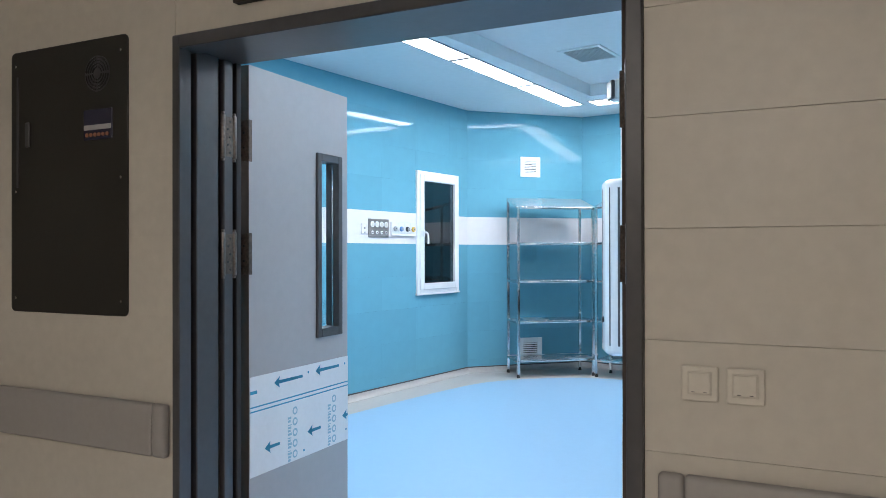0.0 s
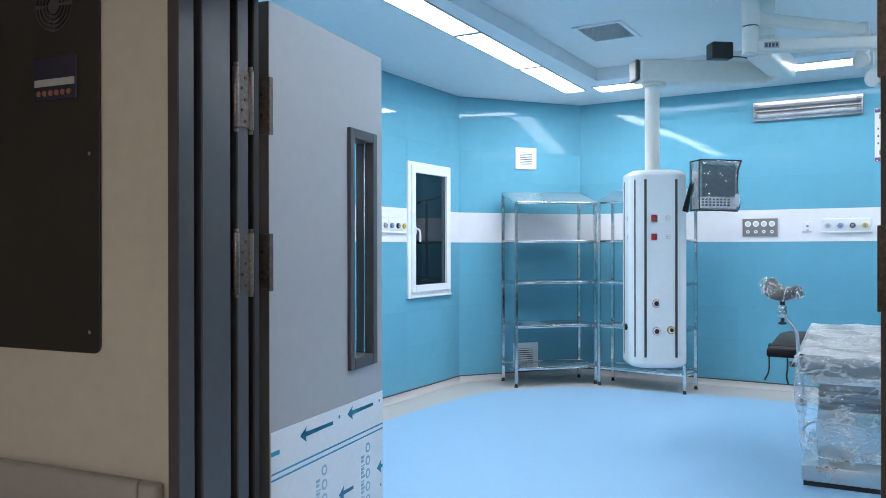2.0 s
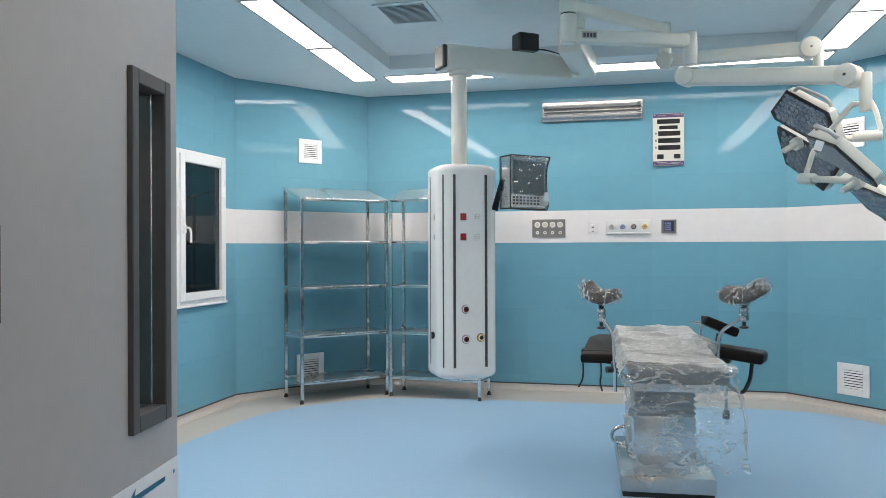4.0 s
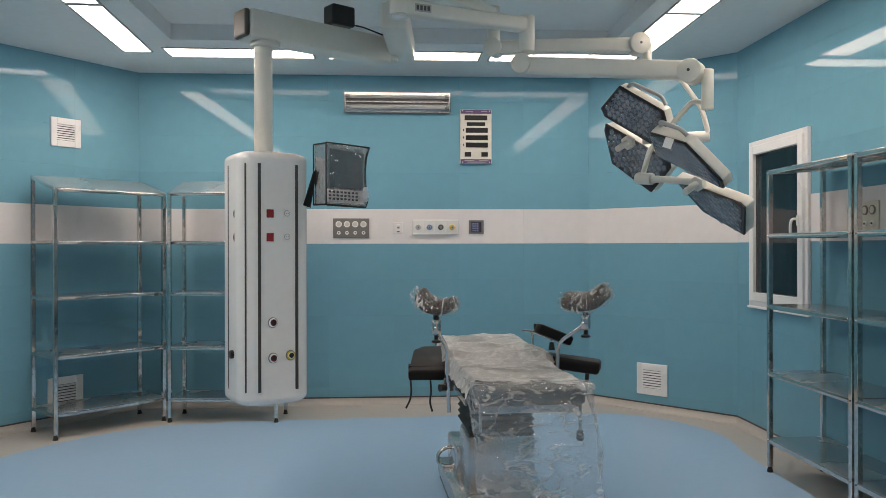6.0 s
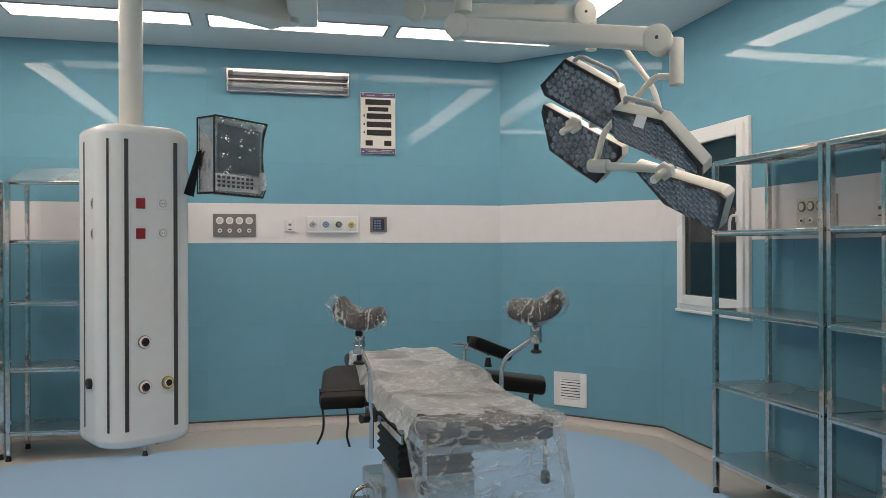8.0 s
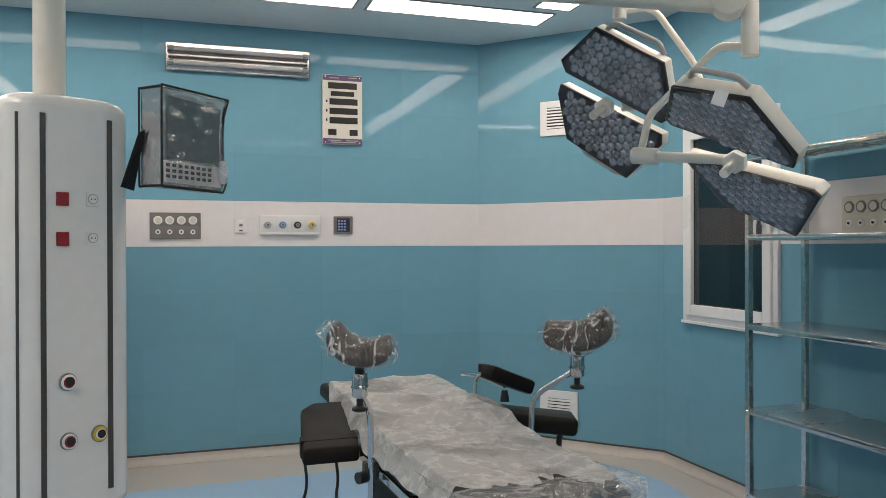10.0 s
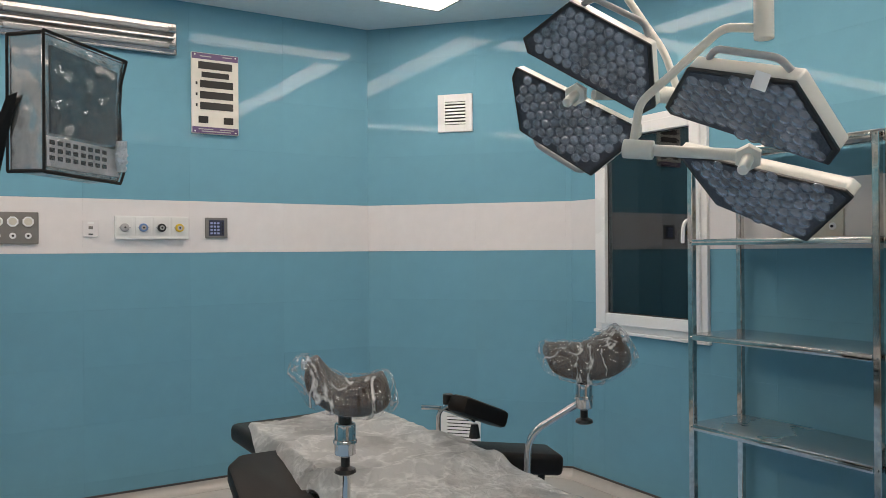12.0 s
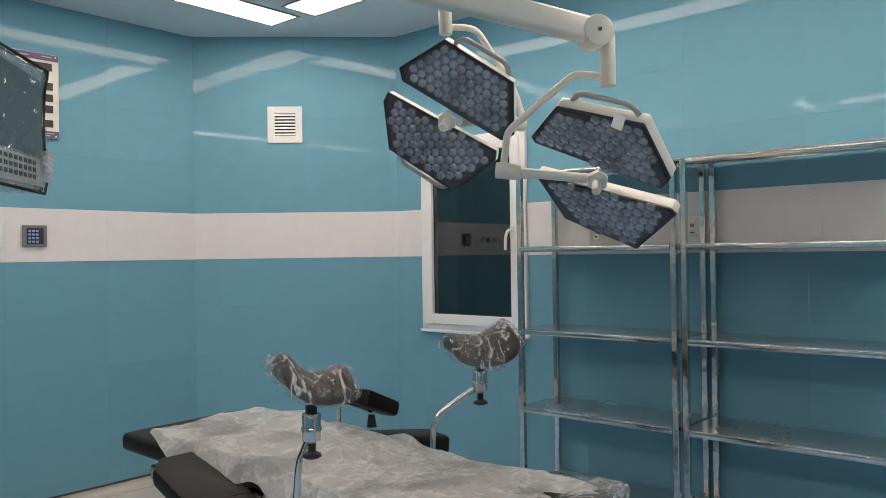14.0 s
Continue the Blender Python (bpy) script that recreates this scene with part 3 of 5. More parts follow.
def light_switch(u):
    ob = on_door_wall("light_switch", u, 1.044, "ivory square rocker light switch on the tiled wall", "light switch", "pair of light switches")
    part("plate", box(-0.04, 0.04, -0.012, 0.0, 0, 0.08, 0.003, seg=2), IVORY, ob)
    part("surround", box(-0.027, 0.027, -0.0145, -0.012, 0.015, 0.068, 0.001), IVORY, ob)
    part("rocker", box(-0.0245, 0.0245, -0.0175, -0.0145, 0.0175, 0.0655, 0.0015), IVORY, ob)
    for x in (-0.013, 0.013):
        part("mark", box(x - 0.004, x + 0.004, -0.018, -0.0175, 0.021, 0.0225), GREY, ob)


light_switch(0.914)
light_switch(1.012)
sign = on_door_wall("door_sign", -0.36, 2.148, "dark sign box above the doorway", "sign")
part("sign_box", box(-0.09, 0.09, -0.03, 0, 0, 0.12, 0.003), PANELM, sign)
part("sign_face", box(-0.08, 0.08, -0.032, -0.03, 0.01, 0.11), BLACK, sign)

# unseen corridor behind; its depth and pale floor even out the light
cor = thing("corridor_shell", DOOR_WALL, "unseen plain painted corridor walls, floor and ceiling", "wall", kind="structure")
part("corridor_floor", box(-4.2, 3.6, -4.6, 0.3, -0.06, -0.004), CFLOOR, cor)
part("corridor_ceiling", box(-4.2, 3.6, -4.6, 0.2, 2.75, 2.9), CEIL, cor)
part("corridor_wall", box(-4.2, 3.6, -4.75, -4.6, 0, 2.75), CONC, cor)
part("corridor_end", box(-4.3, -4.2, -4.6, 0.2, 0, 2.75), CONC, cor)
part("corridor_end", box(3.6, 3.7, -4.6, 0.2, 0, 2.75), CONC, cor)
# no fitting is in view here: added to brighten the door wall
cl = thing("corridor_fill_light", DOOR_WALL @ pose(0.6, -4.25, 2.75), "unseen warm white panel added to light the corridor", "ceiling light")
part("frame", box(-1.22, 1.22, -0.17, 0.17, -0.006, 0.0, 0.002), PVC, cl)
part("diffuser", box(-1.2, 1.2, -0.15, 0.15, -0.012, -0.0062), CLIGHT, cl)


# ---- windows ----
def window(name, m, w, h, label):
    """Local x along the wall, local -y into the room, base at the sill."""
    ob = thing(name, m, label, "window", kind="structure")
    fb = bmesh.new()
    o, f = 0.05, 0.055
    for x0, x1, z0, z1 in ((0, o, 0, h), (w - o, w, 0, h), (o, w - o, 0, o), (o, w - o, h - o, h)):
        box(x0, x1, -0.022, 0.06, z0, z1, 0.003, fb)
    part("window_frame", fb, PVC, ob)
    sb = bmesh.new()
    for x0, x1, z0, z1 in ((o - 0.012, o + f, o - 0.012, h - o + 0.012), (w - o - f, w - o + 0.012, o - 0.012, h - o + 0.012), (o + f, w - o - f, o - 0.012, o + f), (o + f, w - o - f, h - o - f, h - o + 0.012)):
        box(x0, x1, -0.04, 0.03, z0, z1, 0.004, sb)
    sash = part("sash", sb, PVC, ob)
    part("pane", box(o + f - 0.002, w - o - f + 0.002, -0.008, 0.0, o + f - 0.002, h - o - f + 0.002), GLASS, sash).visible_shadow = False
    gb = bmesh.new()
    for x0, x1, z0, z1 in ((o + f, o + f + 0.006, o + f, h - o - f), (w - o - f - 0.006, w - o - f, o + f, h - o - f), (o + f + 0.006, w - o - f - 0.006, o + f, o + f + 0.006), (o + f + 0.006, w - o - f - 0.006, h - o - f - 0.006, h - o - f)):
        box(x0, x1, -0.014, -0.009, z0, z1, bm=gb)
    part("gasket", gb, BLACK, sash)
    rv = bmesh.new()
    for x0, x1, z0, z1 in ((0.02, 0.05, 0.05, h - 0.05), (w - 0.05, w - 0.02, 0.05, h - 0.05), (0.05, w - 0.05, 0.02, 0.05), (0.05, w - 0.05, h - 0.05, h - 0.02)):
        box(x0, x1, 0.062, 0.3, z0, z1, bm=rv)
    part("reveal", rv, BROWNM, ob)
    part("window_sill", box(-0.012, w + 0.012, -0.03, -0.001, -0.018, 0.0, 0.003), PVC, ob)
    return ob, sash


def handle(sash, x, z, side):
    hd = part("handle", box(x - 0.013, x + 0.013, -0.05, -0.04, z - 0.035, z + 0.035, 0.004, seg=2), PVC, sash)
    part("lever", tube([(x, -0.045, z + 0.01), (x, -0.085, z + 0.01), (x + side * 0.015, -0.088, z - 0.03), (x + side * 0.02, -0.085, z - 0.11)], 0.0095, 10, bend=0.02), PVC, hd, smooth=True)


wl, sl = window("window_1", pose(LX, WIN_L[0], WIN_L[2], 0, 0, 90), WIN_L[1] - WIN_L[0], WIN_L[3] - WIN_L[2], "white framed window with dark glass")
handle(sl, 0.088, 0.63, 1)
wr, sr = window("window_2", pose(RX, WIN_R[1], WIN_R[2], 0, 0, -90), WIN_R[1] - WIN_R[0], WIN_R[3] - WIN_R[2], "white framed window with dark glass beside steel shelves")
handle(sr, WIN_R[1] - WIN_R[0] - 0.088, 0.63, -1)
# unseen boxes behind the panes, coloured near-black to read as unlit space
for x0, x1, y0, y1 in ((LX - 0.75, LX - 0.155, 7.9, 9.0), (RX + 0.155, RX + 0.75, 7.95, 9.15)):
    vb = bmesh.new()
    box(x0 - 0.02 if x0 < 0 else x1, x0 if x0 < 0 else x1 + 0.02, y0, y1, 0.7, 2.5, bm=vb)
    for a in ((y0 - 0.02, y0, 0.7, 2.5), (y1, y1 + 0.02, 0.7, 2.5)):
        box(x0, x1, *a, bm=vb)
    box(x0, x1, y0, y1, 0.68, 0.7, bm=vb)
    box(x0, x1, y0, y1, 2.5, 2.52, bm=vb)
    tagged(part("window_dark_box", vb, VOID_SHADE), "unseen near-black box painted as darkness behind the window", "wall", kind="structure")


# ---- wall grilles ----
def grille(m, w, h, label):
    ob = thing("wall_vent", m, label, "vent", "wall vents")
    fb = bmesh.new()
    e = w * 0.2
    for x0, x1, z0, z1 in ((0, e, 0, h), (w - e, w, 0, h), (e, w - e, 0, e), (e, w - e, h - e, h)):
        box(x0, x1, -0.014, 0, z0, z1, 0.002, fb)
    part("frame", fb, PVC, ob)
    # near-black plate paints the darkness behind the slats
    part("backing", box(e, w - e, -0.003, 0, e, h - e), VOID_SHADE, ob)
    n = 7
    for k in range(n):
        z = e + (h - 2 * e) * (k + 0.5) / n
        part("slat", moved(box(e, w - e, -0.0085, 0.0085, -0.0012, 0.0012), Matrix.Translation((0, -0.0095, z)) @ pose(0, 0, 0, 50)), PVC, ob)


def along(p, q, s, z):
    p, q = Vector(p), Vector(q)
    d = (q - p).normalized()
    return pose(p.x + d.x * s, p.y + d.y * s, z, 0, 0, math.degrees(math.atan2(d.y, d.x)))


NW, NE = ((LX, 9.07), (-3.56, BY)), ((0.538, BY), (RX, 9.22))
grille(along(*NW, 0.663, 2.268), 0.254, 0.235, "white square air grille high on the teal wall")
grille(along(*NW, 0.633, 0.095), 0.3, 0.282, "white square air grille low behind the shelves")
grille(along(*NE, 0.511, 2.27), 0.24, 0.253, "white square air grille high in the corner")
grille(along(*NE, 0.503, 0.139), 0.288, 0.273, "white square air grille low in the corner")

cv = thing("ceiling_vent", pose(-2.46, 7.92, TRAY_Z), "grey louvred air diffuser in the ceiling tray", "vent")
cf = bmesh.new()
for x0, x1, y0, y1 in ((-0.2, 0.2, -0.25, -0.215), (-0.2, 0.2, 0.215, 0.25), (-0.2, -0.165, -0.215, 0.215), (0.165, 0.2, -0.215, 0.215)):
    box(x0, x1, y0, y1, -0.012, 0, 0.002, cf)
part("frame", cf, CEIL, cv)
part("backing", box(-0.165, 0.165, -0.215, 0.215, -0.002, 0), SILVERP, cv)
for k in range(16):
    part("slat", moved(box(-0.165, 0.165, -0.01, 0.01, -0.001, 0.001), Matrix.Translation((0, -0.2 + k * 0.0267, -0.007)) @ pose(0, 0, 0, 35)), CEIL, cv)


# ---- service outlets on the band ----
def socket_panel(m, w=0.328, h=0.178, plate=BROWNM, face=PVC, label="grey steel panel of four round sockets and earth studs"):
    ob = thing("socket_panel", m, label, "socket panel", "service outlets")
    part("plate", box(0, w, -0.011, 0, 0, h, 0.003), plate, ob)
    for k in range(4):
        x = w * (0.16 + 0.228 * k)
        so = part("socket", moved(prism([(0.03 * math.cos(radians(22.5 + 45 * i)), 0.03 * math.sin(radians(22.5 + 45 * i))) for i in range(8)], 0, 0.007, 0.0015), pose(x, -0.011, h * 0.7, 90)), face, ob)
        part("insert", cyl((x, -0.0185, h * 0.7), (x, -0.019, h * 0.7), 0.02, seg=18), IVORY, so)
        st = part("stud", cyl((x, -0.011, h * 0.26), (x, -0.018, h * 0.26), 0.017, seg=16, bevel=0.001), PVC, ob)
        part("core", cyl((x, -0.018, h * 0.26), (x, -0.022, h * 0.26), 0.0065, seg=10), BLACK, st)


def gas_panel(m, w=0.42, h=0.137):
    ob = thing("gas_outlet_panel", m, "white panel of four colour-ringed medical gas outlets", "gas outlets", "service outlets")
    part("plate", box(0, w, -0.013, 0, 0, h, 0.004, seg=2), ENAMEL, ob)
    part("lip", box(0.002, w - 0.002, -0.022, -0.013, 0, 0.014, 0.002), ENAMEL, ob)
    for k, c in enumerate((SILVERP, BLUEP, BLACK, YELLOW)):
        x = w * (0.13 + 0.247 * k)
        part("tile", box(x - 0.045, x + 0.045, -0.016, -0.013, 0.025, h - 0.008, 0.001), ENAMEL, ob)
        rg = part("ring", cyl((x, -0.016, h * 0.5), (x, -0.034, h * 0.5), 0.026, 0.024, seg=20, bevel=0.003), c, ob)
        part("lug", box(x - 0.032, x + 0.032, -0.024, -0.017, h * 0.5 - 0.003, h * 0.5 + 0.003), SILVERP, rg)
        part("port", cyl((x, -0.034, h * 0.5), (x, -0.037, h * 0.5), 0.014, seg=16), SILVERP, rg)
        part("hole", cyl((x, -0.037, h * 0.5), (x, -0.038, h * 0.5), 0.006, seg=10), BLACK, rg)


def data_outlet(m, w=0.083, h=0.1):
    ob = thing("data_outlet", m, "small ivory wall data outlet", "outlet", "service outlets")
    part("plate", box(0, w, -0.01, 0, 0, h, 0.003), BAND, ob)
    part("label_strip", box(w * 0.3, w * 0.7, -0.0112, -0.01, h * 0.76, h * 0.88), PVC, ob)
    part("port", box(w * 0.36, w * 0.64, -0.0115, -0.01, h * 0.45, h * 0.62), BROWNM, ob)
    part("port", box(w * 0.36, w * 0.64, -0.0115, -0.01, h * 0.12, h * 0.2), GREY, ob)


def keypad(m, w=0.138, h=0.127):
    ob = thing("keypad", m, "grey framed wall keypad with pale blue buttons", "keypad", "service outlets")
    part("plate", box(0, w, -0.012, 0, 0, h, 0.003), BROWNM, ob)
    fc = part("face", box(0.022, w - 0.022, -0.014, -0.012, 0.015, h - 0.015), mat("keypad_navy", (0.03, 0.035, 0.07), 0.3), ob)
    for i in range(3):
        for j in range(4):
            part("button", box(0.03 + i * 0.021, 0.045 + i * 0.021, -0.017, -0.014, 0.024 + j * 0.021, 0.036 + j * 0.021, 0.002), bpy.data.materials.get("key_lilac") or mat("key_lilac", (0.35, 0.4, 0.65), 0.4), fc)
    for j in range(4):
        part("button", cyl((0.105, -0.014, 0.03 + j * 0.021), (0.105, -0.017, 0.03 + j * 0.021), 0.005, seg=10), BLACK, fc)


F = BY - 0.0045
socket_panel(pose(-1.829, F, 1.523))
data_outlet(pose(-1.276, F, 1.564))
gas_panel(pose(-1.107, F, 1.552))
keypad(pose(-0.585, F, 1.559))
FL = LX + 0.0045
data_outlet(pose(FL, 7.18, 1.56, 0, 0, 90))
socket_panel(pose(FL, 7.285, 1.53, 0, 0, 90), 0.31, 0.178)
gas_panel(pose(FL, 7.632, 1.55, 0, 0, 90), 0.41)
FR = RX - 0.0045
socket_panel(pose(FR, 7.69, 1.523, 0, 0, -90), 0.31, 0.178, IVORY, BROWNM, "ivory panel of four round grey sockets behind the shelves")
data_outlet(pose(FR, 7.125, 1.56, 0, 0, -90))
hook = thing("soap_holder", pose(FR, 6.64, 1.53, 0, 0, -90), "small white wall holder on the band", "holder", "service outlets")
part("body", moved(prism([(-0.09, -0.1), (0.09, -0.1), (0.09, 0.06), (0.06, 0.1), (0, 0.115), (-0.06, 0.1), (-0.09, 0.06)], 0, 0.004, 0.001), pose(0.09, 0, 0.1, 90)), BAND, hook)

# theatre control board with a printed face
bd = thing("control_board", pose(-0.664, F + 0.004, 2.205), "ivory theatre control board with black displays", "control panel")
BW, BH = 0.29, 0.5
part("panel", box(0, BW, -0.022, 0, 0, BH, 0.003), BOARDM, bd)
part("footer", box(0.003, BW - 0.003, -0.0232, -0.022, 0.003, 0.042), PURPLE, bd, "purple printed strip")
part("header", box(0.003, BW - 0.003, -0.0232, -0.022, BH - 0.04, BH - 0.003), PURPLE, bd, "purple printed strip")
for x0, x1, z in ((0.04, 0.25, 0.4), (0.06, 0.23, 0.348), (0.05, 0.255, 0.285), (0.05, 0.255, 0.217), (0.05, 0.255, 0.15)):
    part("display", box(x0, x1, -0.0245, -0.022, z, z + (0.045 if z > 0.39 or z < 0.3 else 0.034)), BLACK, bd)
for z in (0.165, 0.232, 0.3):
    part("indicator", box(0.024, 0.035, -0.0245, -0.022, z, z + 0.018), BLACK, bd)
for x in (0.04, 0.195):
    part("switch", box(x, x + 0.06, -0.0255, -0.022, 0.065, 0.108, 0.001), BLACK, bd)
for x in (0.02, BW - 0.02):
    for z in (0.014, BH - 0.014):
        part("screw", cyl((x, -0.023, z), (x, -0.0255, z), 0.005, seg=8), PVC, bd)
for x0, x1, z in ((0.05, 0.12, BH - 0.025), (0.19, 0.25, BH - 0.02), (0.04, 0.13, 0.025), (0.17, 0.26, 0.025), (0.06, 0.24, 0.012)):
    part("lettering", box(x0, x1, -0.0238, -0.0231, z, z + 0.006), SILVERP, bd)

# twin-tube fitting in a clear guard, unlit
tl = thing("wall_lamp", pose(-1.726, F, 2.665), "unlit twin-tube steel wall lamp", "wall lamp")
TW, TH = 0.972, 0.19
part("housing", box(0, TW, -0.035, 0, 0, TH, 0.006), LAMPM, tl)
for z in (0.045, 0.14):
    part("tube", cyl((0.05, -0.06, z), (TW - 0.05, -0.06, z), 0.014, seg=14), SILVERP, tl)
    rf = bmesh.new()
    moved(box(0.02, TW - 0.02, -0.002, 0.002, -0.035, 0.0, 0.0, rf), Matrix.Translation((0, -0.045, z - 0.012)) @ pose(0, 0, 0, 30))
    part("reflector", rf, LAMPM, tl)
    for x in (0.035, TW - 0.035):
        part("lampholder", cyl((x - 0.02, -0.06, z), (x + 0.02, -0.06, z), 0.02, seg=14), LAMPM, tl)
part("middle_rib", box(0.02, TW - 0.02, -0.075, -0.035, 0.085, 0.1, 0.003), LAMPM, tl)


# ---- shelves ----
def shelf_unit(m, w, d, label, top=1.89, rise=0.12, levels=(0.19, 0.615, 1.04, 1.488)):
    ob = thing("steel_shelf", m, label, "shelf", "stainless steel shelves")
    p = 0.03
    for x in (0, w - p):
        for y in (0, d - p):
            leg = part("post", box(x, x + p, y, y + p, 0.035, top + 0.022 + (rise if y > 0 else 0.0), 0.003), STEEL, ob)
            part("foot", cyl((x + p / 2, y + p / 2, 0.0), (x + p / 2, y + p / 2, 0.038), 0.02, 0.012, 12), RUBBER, leg)
    for z in (*levels, top):
        slope = rise if z == top else 0.0

        def sloped(bm):
            for v in bm.verts:
                v.co.z += slope * v.co.y / d
            return bm
        sheet = part("shelf", sloped(box(0.001, w - 0.001, 0.001, d - 0.001, z + 0.026, z + 0.029)), SHEET, ob, "sloping top sheet" if slope else "")
        for a in ((p, w - p, -0.003, 0.003), (p, w - p, d - 0.003, d + 0.003), (-0.003, 0.003, p, d - p), (w - 0.003, w + 0.003, p, d - p)):
            part("lip", sloped(box(*a, z, z + 0.0258, 0.0022, seg=2)), STEEL, sheet, smooth=True)
        for x in (p / 2, w - p / 2):
            part("bolt", cyl((x, -0.005, z + 0.014), (x, 0.0, z + 0.014), 0.005, seg=8), STEEL, ob)
    return ob


LEFT = (0.17, 0.597, 1.042, 1.462)
shelf_unit(pose(-3.8, 9.05, 0, 0, 0, 45), 0.9, 0.44, "empty five-tier stainless steel shelf across the corner", 1.858, levels=LEFT)
shelf_unit(pose(-3.135, 9.61, 0, 0, 0, -5), 0.91, 0.37, "empty five-tier stainless steel shelf along the back wall", 1.862, levels=LEFT)
shelf_unit(pose(1.092, 7.915, 0, 0, 0, -90), 0.915, 0.38, "empty five-tier stainless steel shelf beside the window", rise=0.03)
shelf_unit(pose(1.092, 6.978, 0, 0, 0, -90), 0.96, 0.38, "empty five-tier stainless steel shelf along the side wall", rise=0.03)

# ---- ceiling pendant ----
pen = thing("ceiling_pendant", pose(-2.03, 7.72, 0), "white rounded medical supply column hung from a ceiling arm", "medical pendant")
COLUMN = pose(0, 0, 0, 0, 0, 29.0) @ Matrix.Diagonal((0.955, 0.97, 1, 1))
col = moved(prism(rounded(0.44, 0.42, 0.12, 7), 0.585, 1.935, 0.0), COLUMN)
part("column", col, ENAMEL, pen, smooth=True)
for z0, s in ((1.935, 1), (0.585, -1)):
    dome = bmesh.new()
    rings = []
    for f, h in ((1.0, 0.0), (0.99, 0.014), (0.93, 0.03), (0.8, 0.042), (0.4, 0.052), (0.1, 0.054)):
        rings.append([dome.verts.new((x * f, y * f, z0 + s * h)) for x, y in rounded(0.44, 0.42, 0.12, 7)])
    for a, b in zip(rings, rings[1:]):
        for k in range(len(a)):
            q = (a[k], a[(k + 1) % len(a)], b[(k + 1) % len(a)], b[k])
            dome.faces.new(q if s > 0 else q[::-1])
    dome.faces.new(rings[-1] if s > 0 else rings[-1][::-1])
    part("end_cap", moved(dome, COLUMN), ENAMEL, pen, smooth=True)
FACE = COLUMN
YF = -0.21
for x in (-0.115, 0.115):
    part("channel", moved(box(x - 0.009, x + 0.009, YF - 0.004, YF, 0.625, 1.905), FACE), GREY, pen, "dark recessed rail")
for a in (45, 225):
    m = FACE @ Matrix.Translation((math.copysign(0.1, 1) * (-1 if a == 45 else 1), -0.09 if a != 225 else 0.09, 0)) @ pose(0, 0, 0, 0, 0, {45: -45, 225: 135}[a])
    part("channel", moved(box(-0.005, 0.005, -0.123, -0.12, 0.625, 1.905), m), GREY, pen, "dark recessed rail")
for sx in (-1, 1):
    part("channel", moved(box(min(sx * 0.22, sx * 0.223), max(sx * 0.22, sx * 0.223), 0.028, 0.038, 0.625, 1.905), FACE), GREY, pen, "dark recessed rail")
for z in (1.469, 1.602):
    part("socket", moved(box(-0.072, -0.03, YF - 0.009, YF, z, z + 0.046, 0.002), FACE), RED, pen, "red mains socket")
    sk = part("socket", moved(box(0.03, 0.076, YF - 0.004, YF, z, z + 0.048, 0.001), FACE), ENAMEL, pen)
    part("ring", moved(cyl((0.053, YF - 0.004, z + 0.026), (0.053, YF - 0.007, z + 0.026), 0.018, seg=20), FACE), SILVERP, sk)
    part("insert", moved(cyl((0.053, YF - 0.007, z + 0.026), (0.053, YF - 0.0085, z + 0.026), 0.0145, seg=20), FACE), ENAMEL, sk)
    for dx in (-0.006, 0.006):
        part("pin_hole", moved(cyl((0.053 + dx, YF - 0.0085, z + 0.026), (0.053 + dx, YF - 0.0095, z + 0.026), 0.0025, seg=8), FACE), BLACK, sk)
    ds = part("data_socket", moved(box(-0.2225, -0.22, -0.085, -0.06, z, z + 0.045, 0.001), FACE), SILVERP, pen)
    part("port", moved(box(-0.2235, -0.2225, -0.08, -0.065, z + 0.01, z + 0.035), FACE), GREY, ds)
for x, z in ((-0.036, 1.013), (-0.034, 0.814), (0.074, 0.822)):
    go = part("gas_outlet", moved(cyl((x, YF, z), (x, YF - 0.01, z), 0.03, 0.029, seg=24, bevel=0.002), FACE), BROWNM, pen, "ringed gas outlet")
    part("collar", moved(cyl((x, YF - 0.01, z), (x, YF - 0.017, z), 0.0265, 0.025, seg=24, bevel=0.002), FACE), YELLOW if x > 0 else PVC, go)
    part("seat_ring", moved(cyl((x, YF - 0.017, z), (x, YF - 0.0185, z), 0.019, seg=20), FACE), RED if x < 0 else PVC, go)
    part("hole", moved(cyl((x + 0.001, YF - 0.0185, z + 0.001), (x + 0.001, YF - 0.0195, z + 0.001), 0.015, seg=16), FACE), BLACK, go)
part("gas_outlet", moved(cyl((-0.22, -0.05, 0.83), (-0.238, -0.05, 0.83), 0.024, seg=18, bevel=0.002), FACE), BLACK, pen)
part("pole", cyl((-0.012, 0, 1.98), (-0.012, 0, 2.64), 0.053, seg=28), CREAM, pen, smooth=True)
part("pole_flange", cyl((0, 0, 2.605), (0, 0, 2.635), 0.085, seg=28, bevel=0.004), CREAM, pen, smooth=True)
arm_dir = math.degrees(math.atan2(8.17 - 7.7, -1.40 + 2.03))
ab = moved(box(-0.13, 0.86, -0.085, 0.085, 2.635, 2.8, 0.018, seg=3), pose(0, 0, 0, 0, 0, arm_dir))
part("arm", ab, CREAM, pen, smooth=True)
part("arm_end", moved(box(-0.165, -0.131, -0.075, 0.075, 2.64, 2.795, 0.012, seg=2), pose(0, 0, 0, 0, 0, arm_dir)), GREY, pen, "dark end cap")
part("arm", moved(box(-0.08, 0.74, -0.08, 0.08, 2.69, 2.85, 0.018, seg=3), Matrix.Translation((0.81, 0.6, 0)) @ pose(0, 0, 0, 0, 0, math.degrees(math.atan2(-0.65, -0.05)))), CREAM, pen, smooth=True)
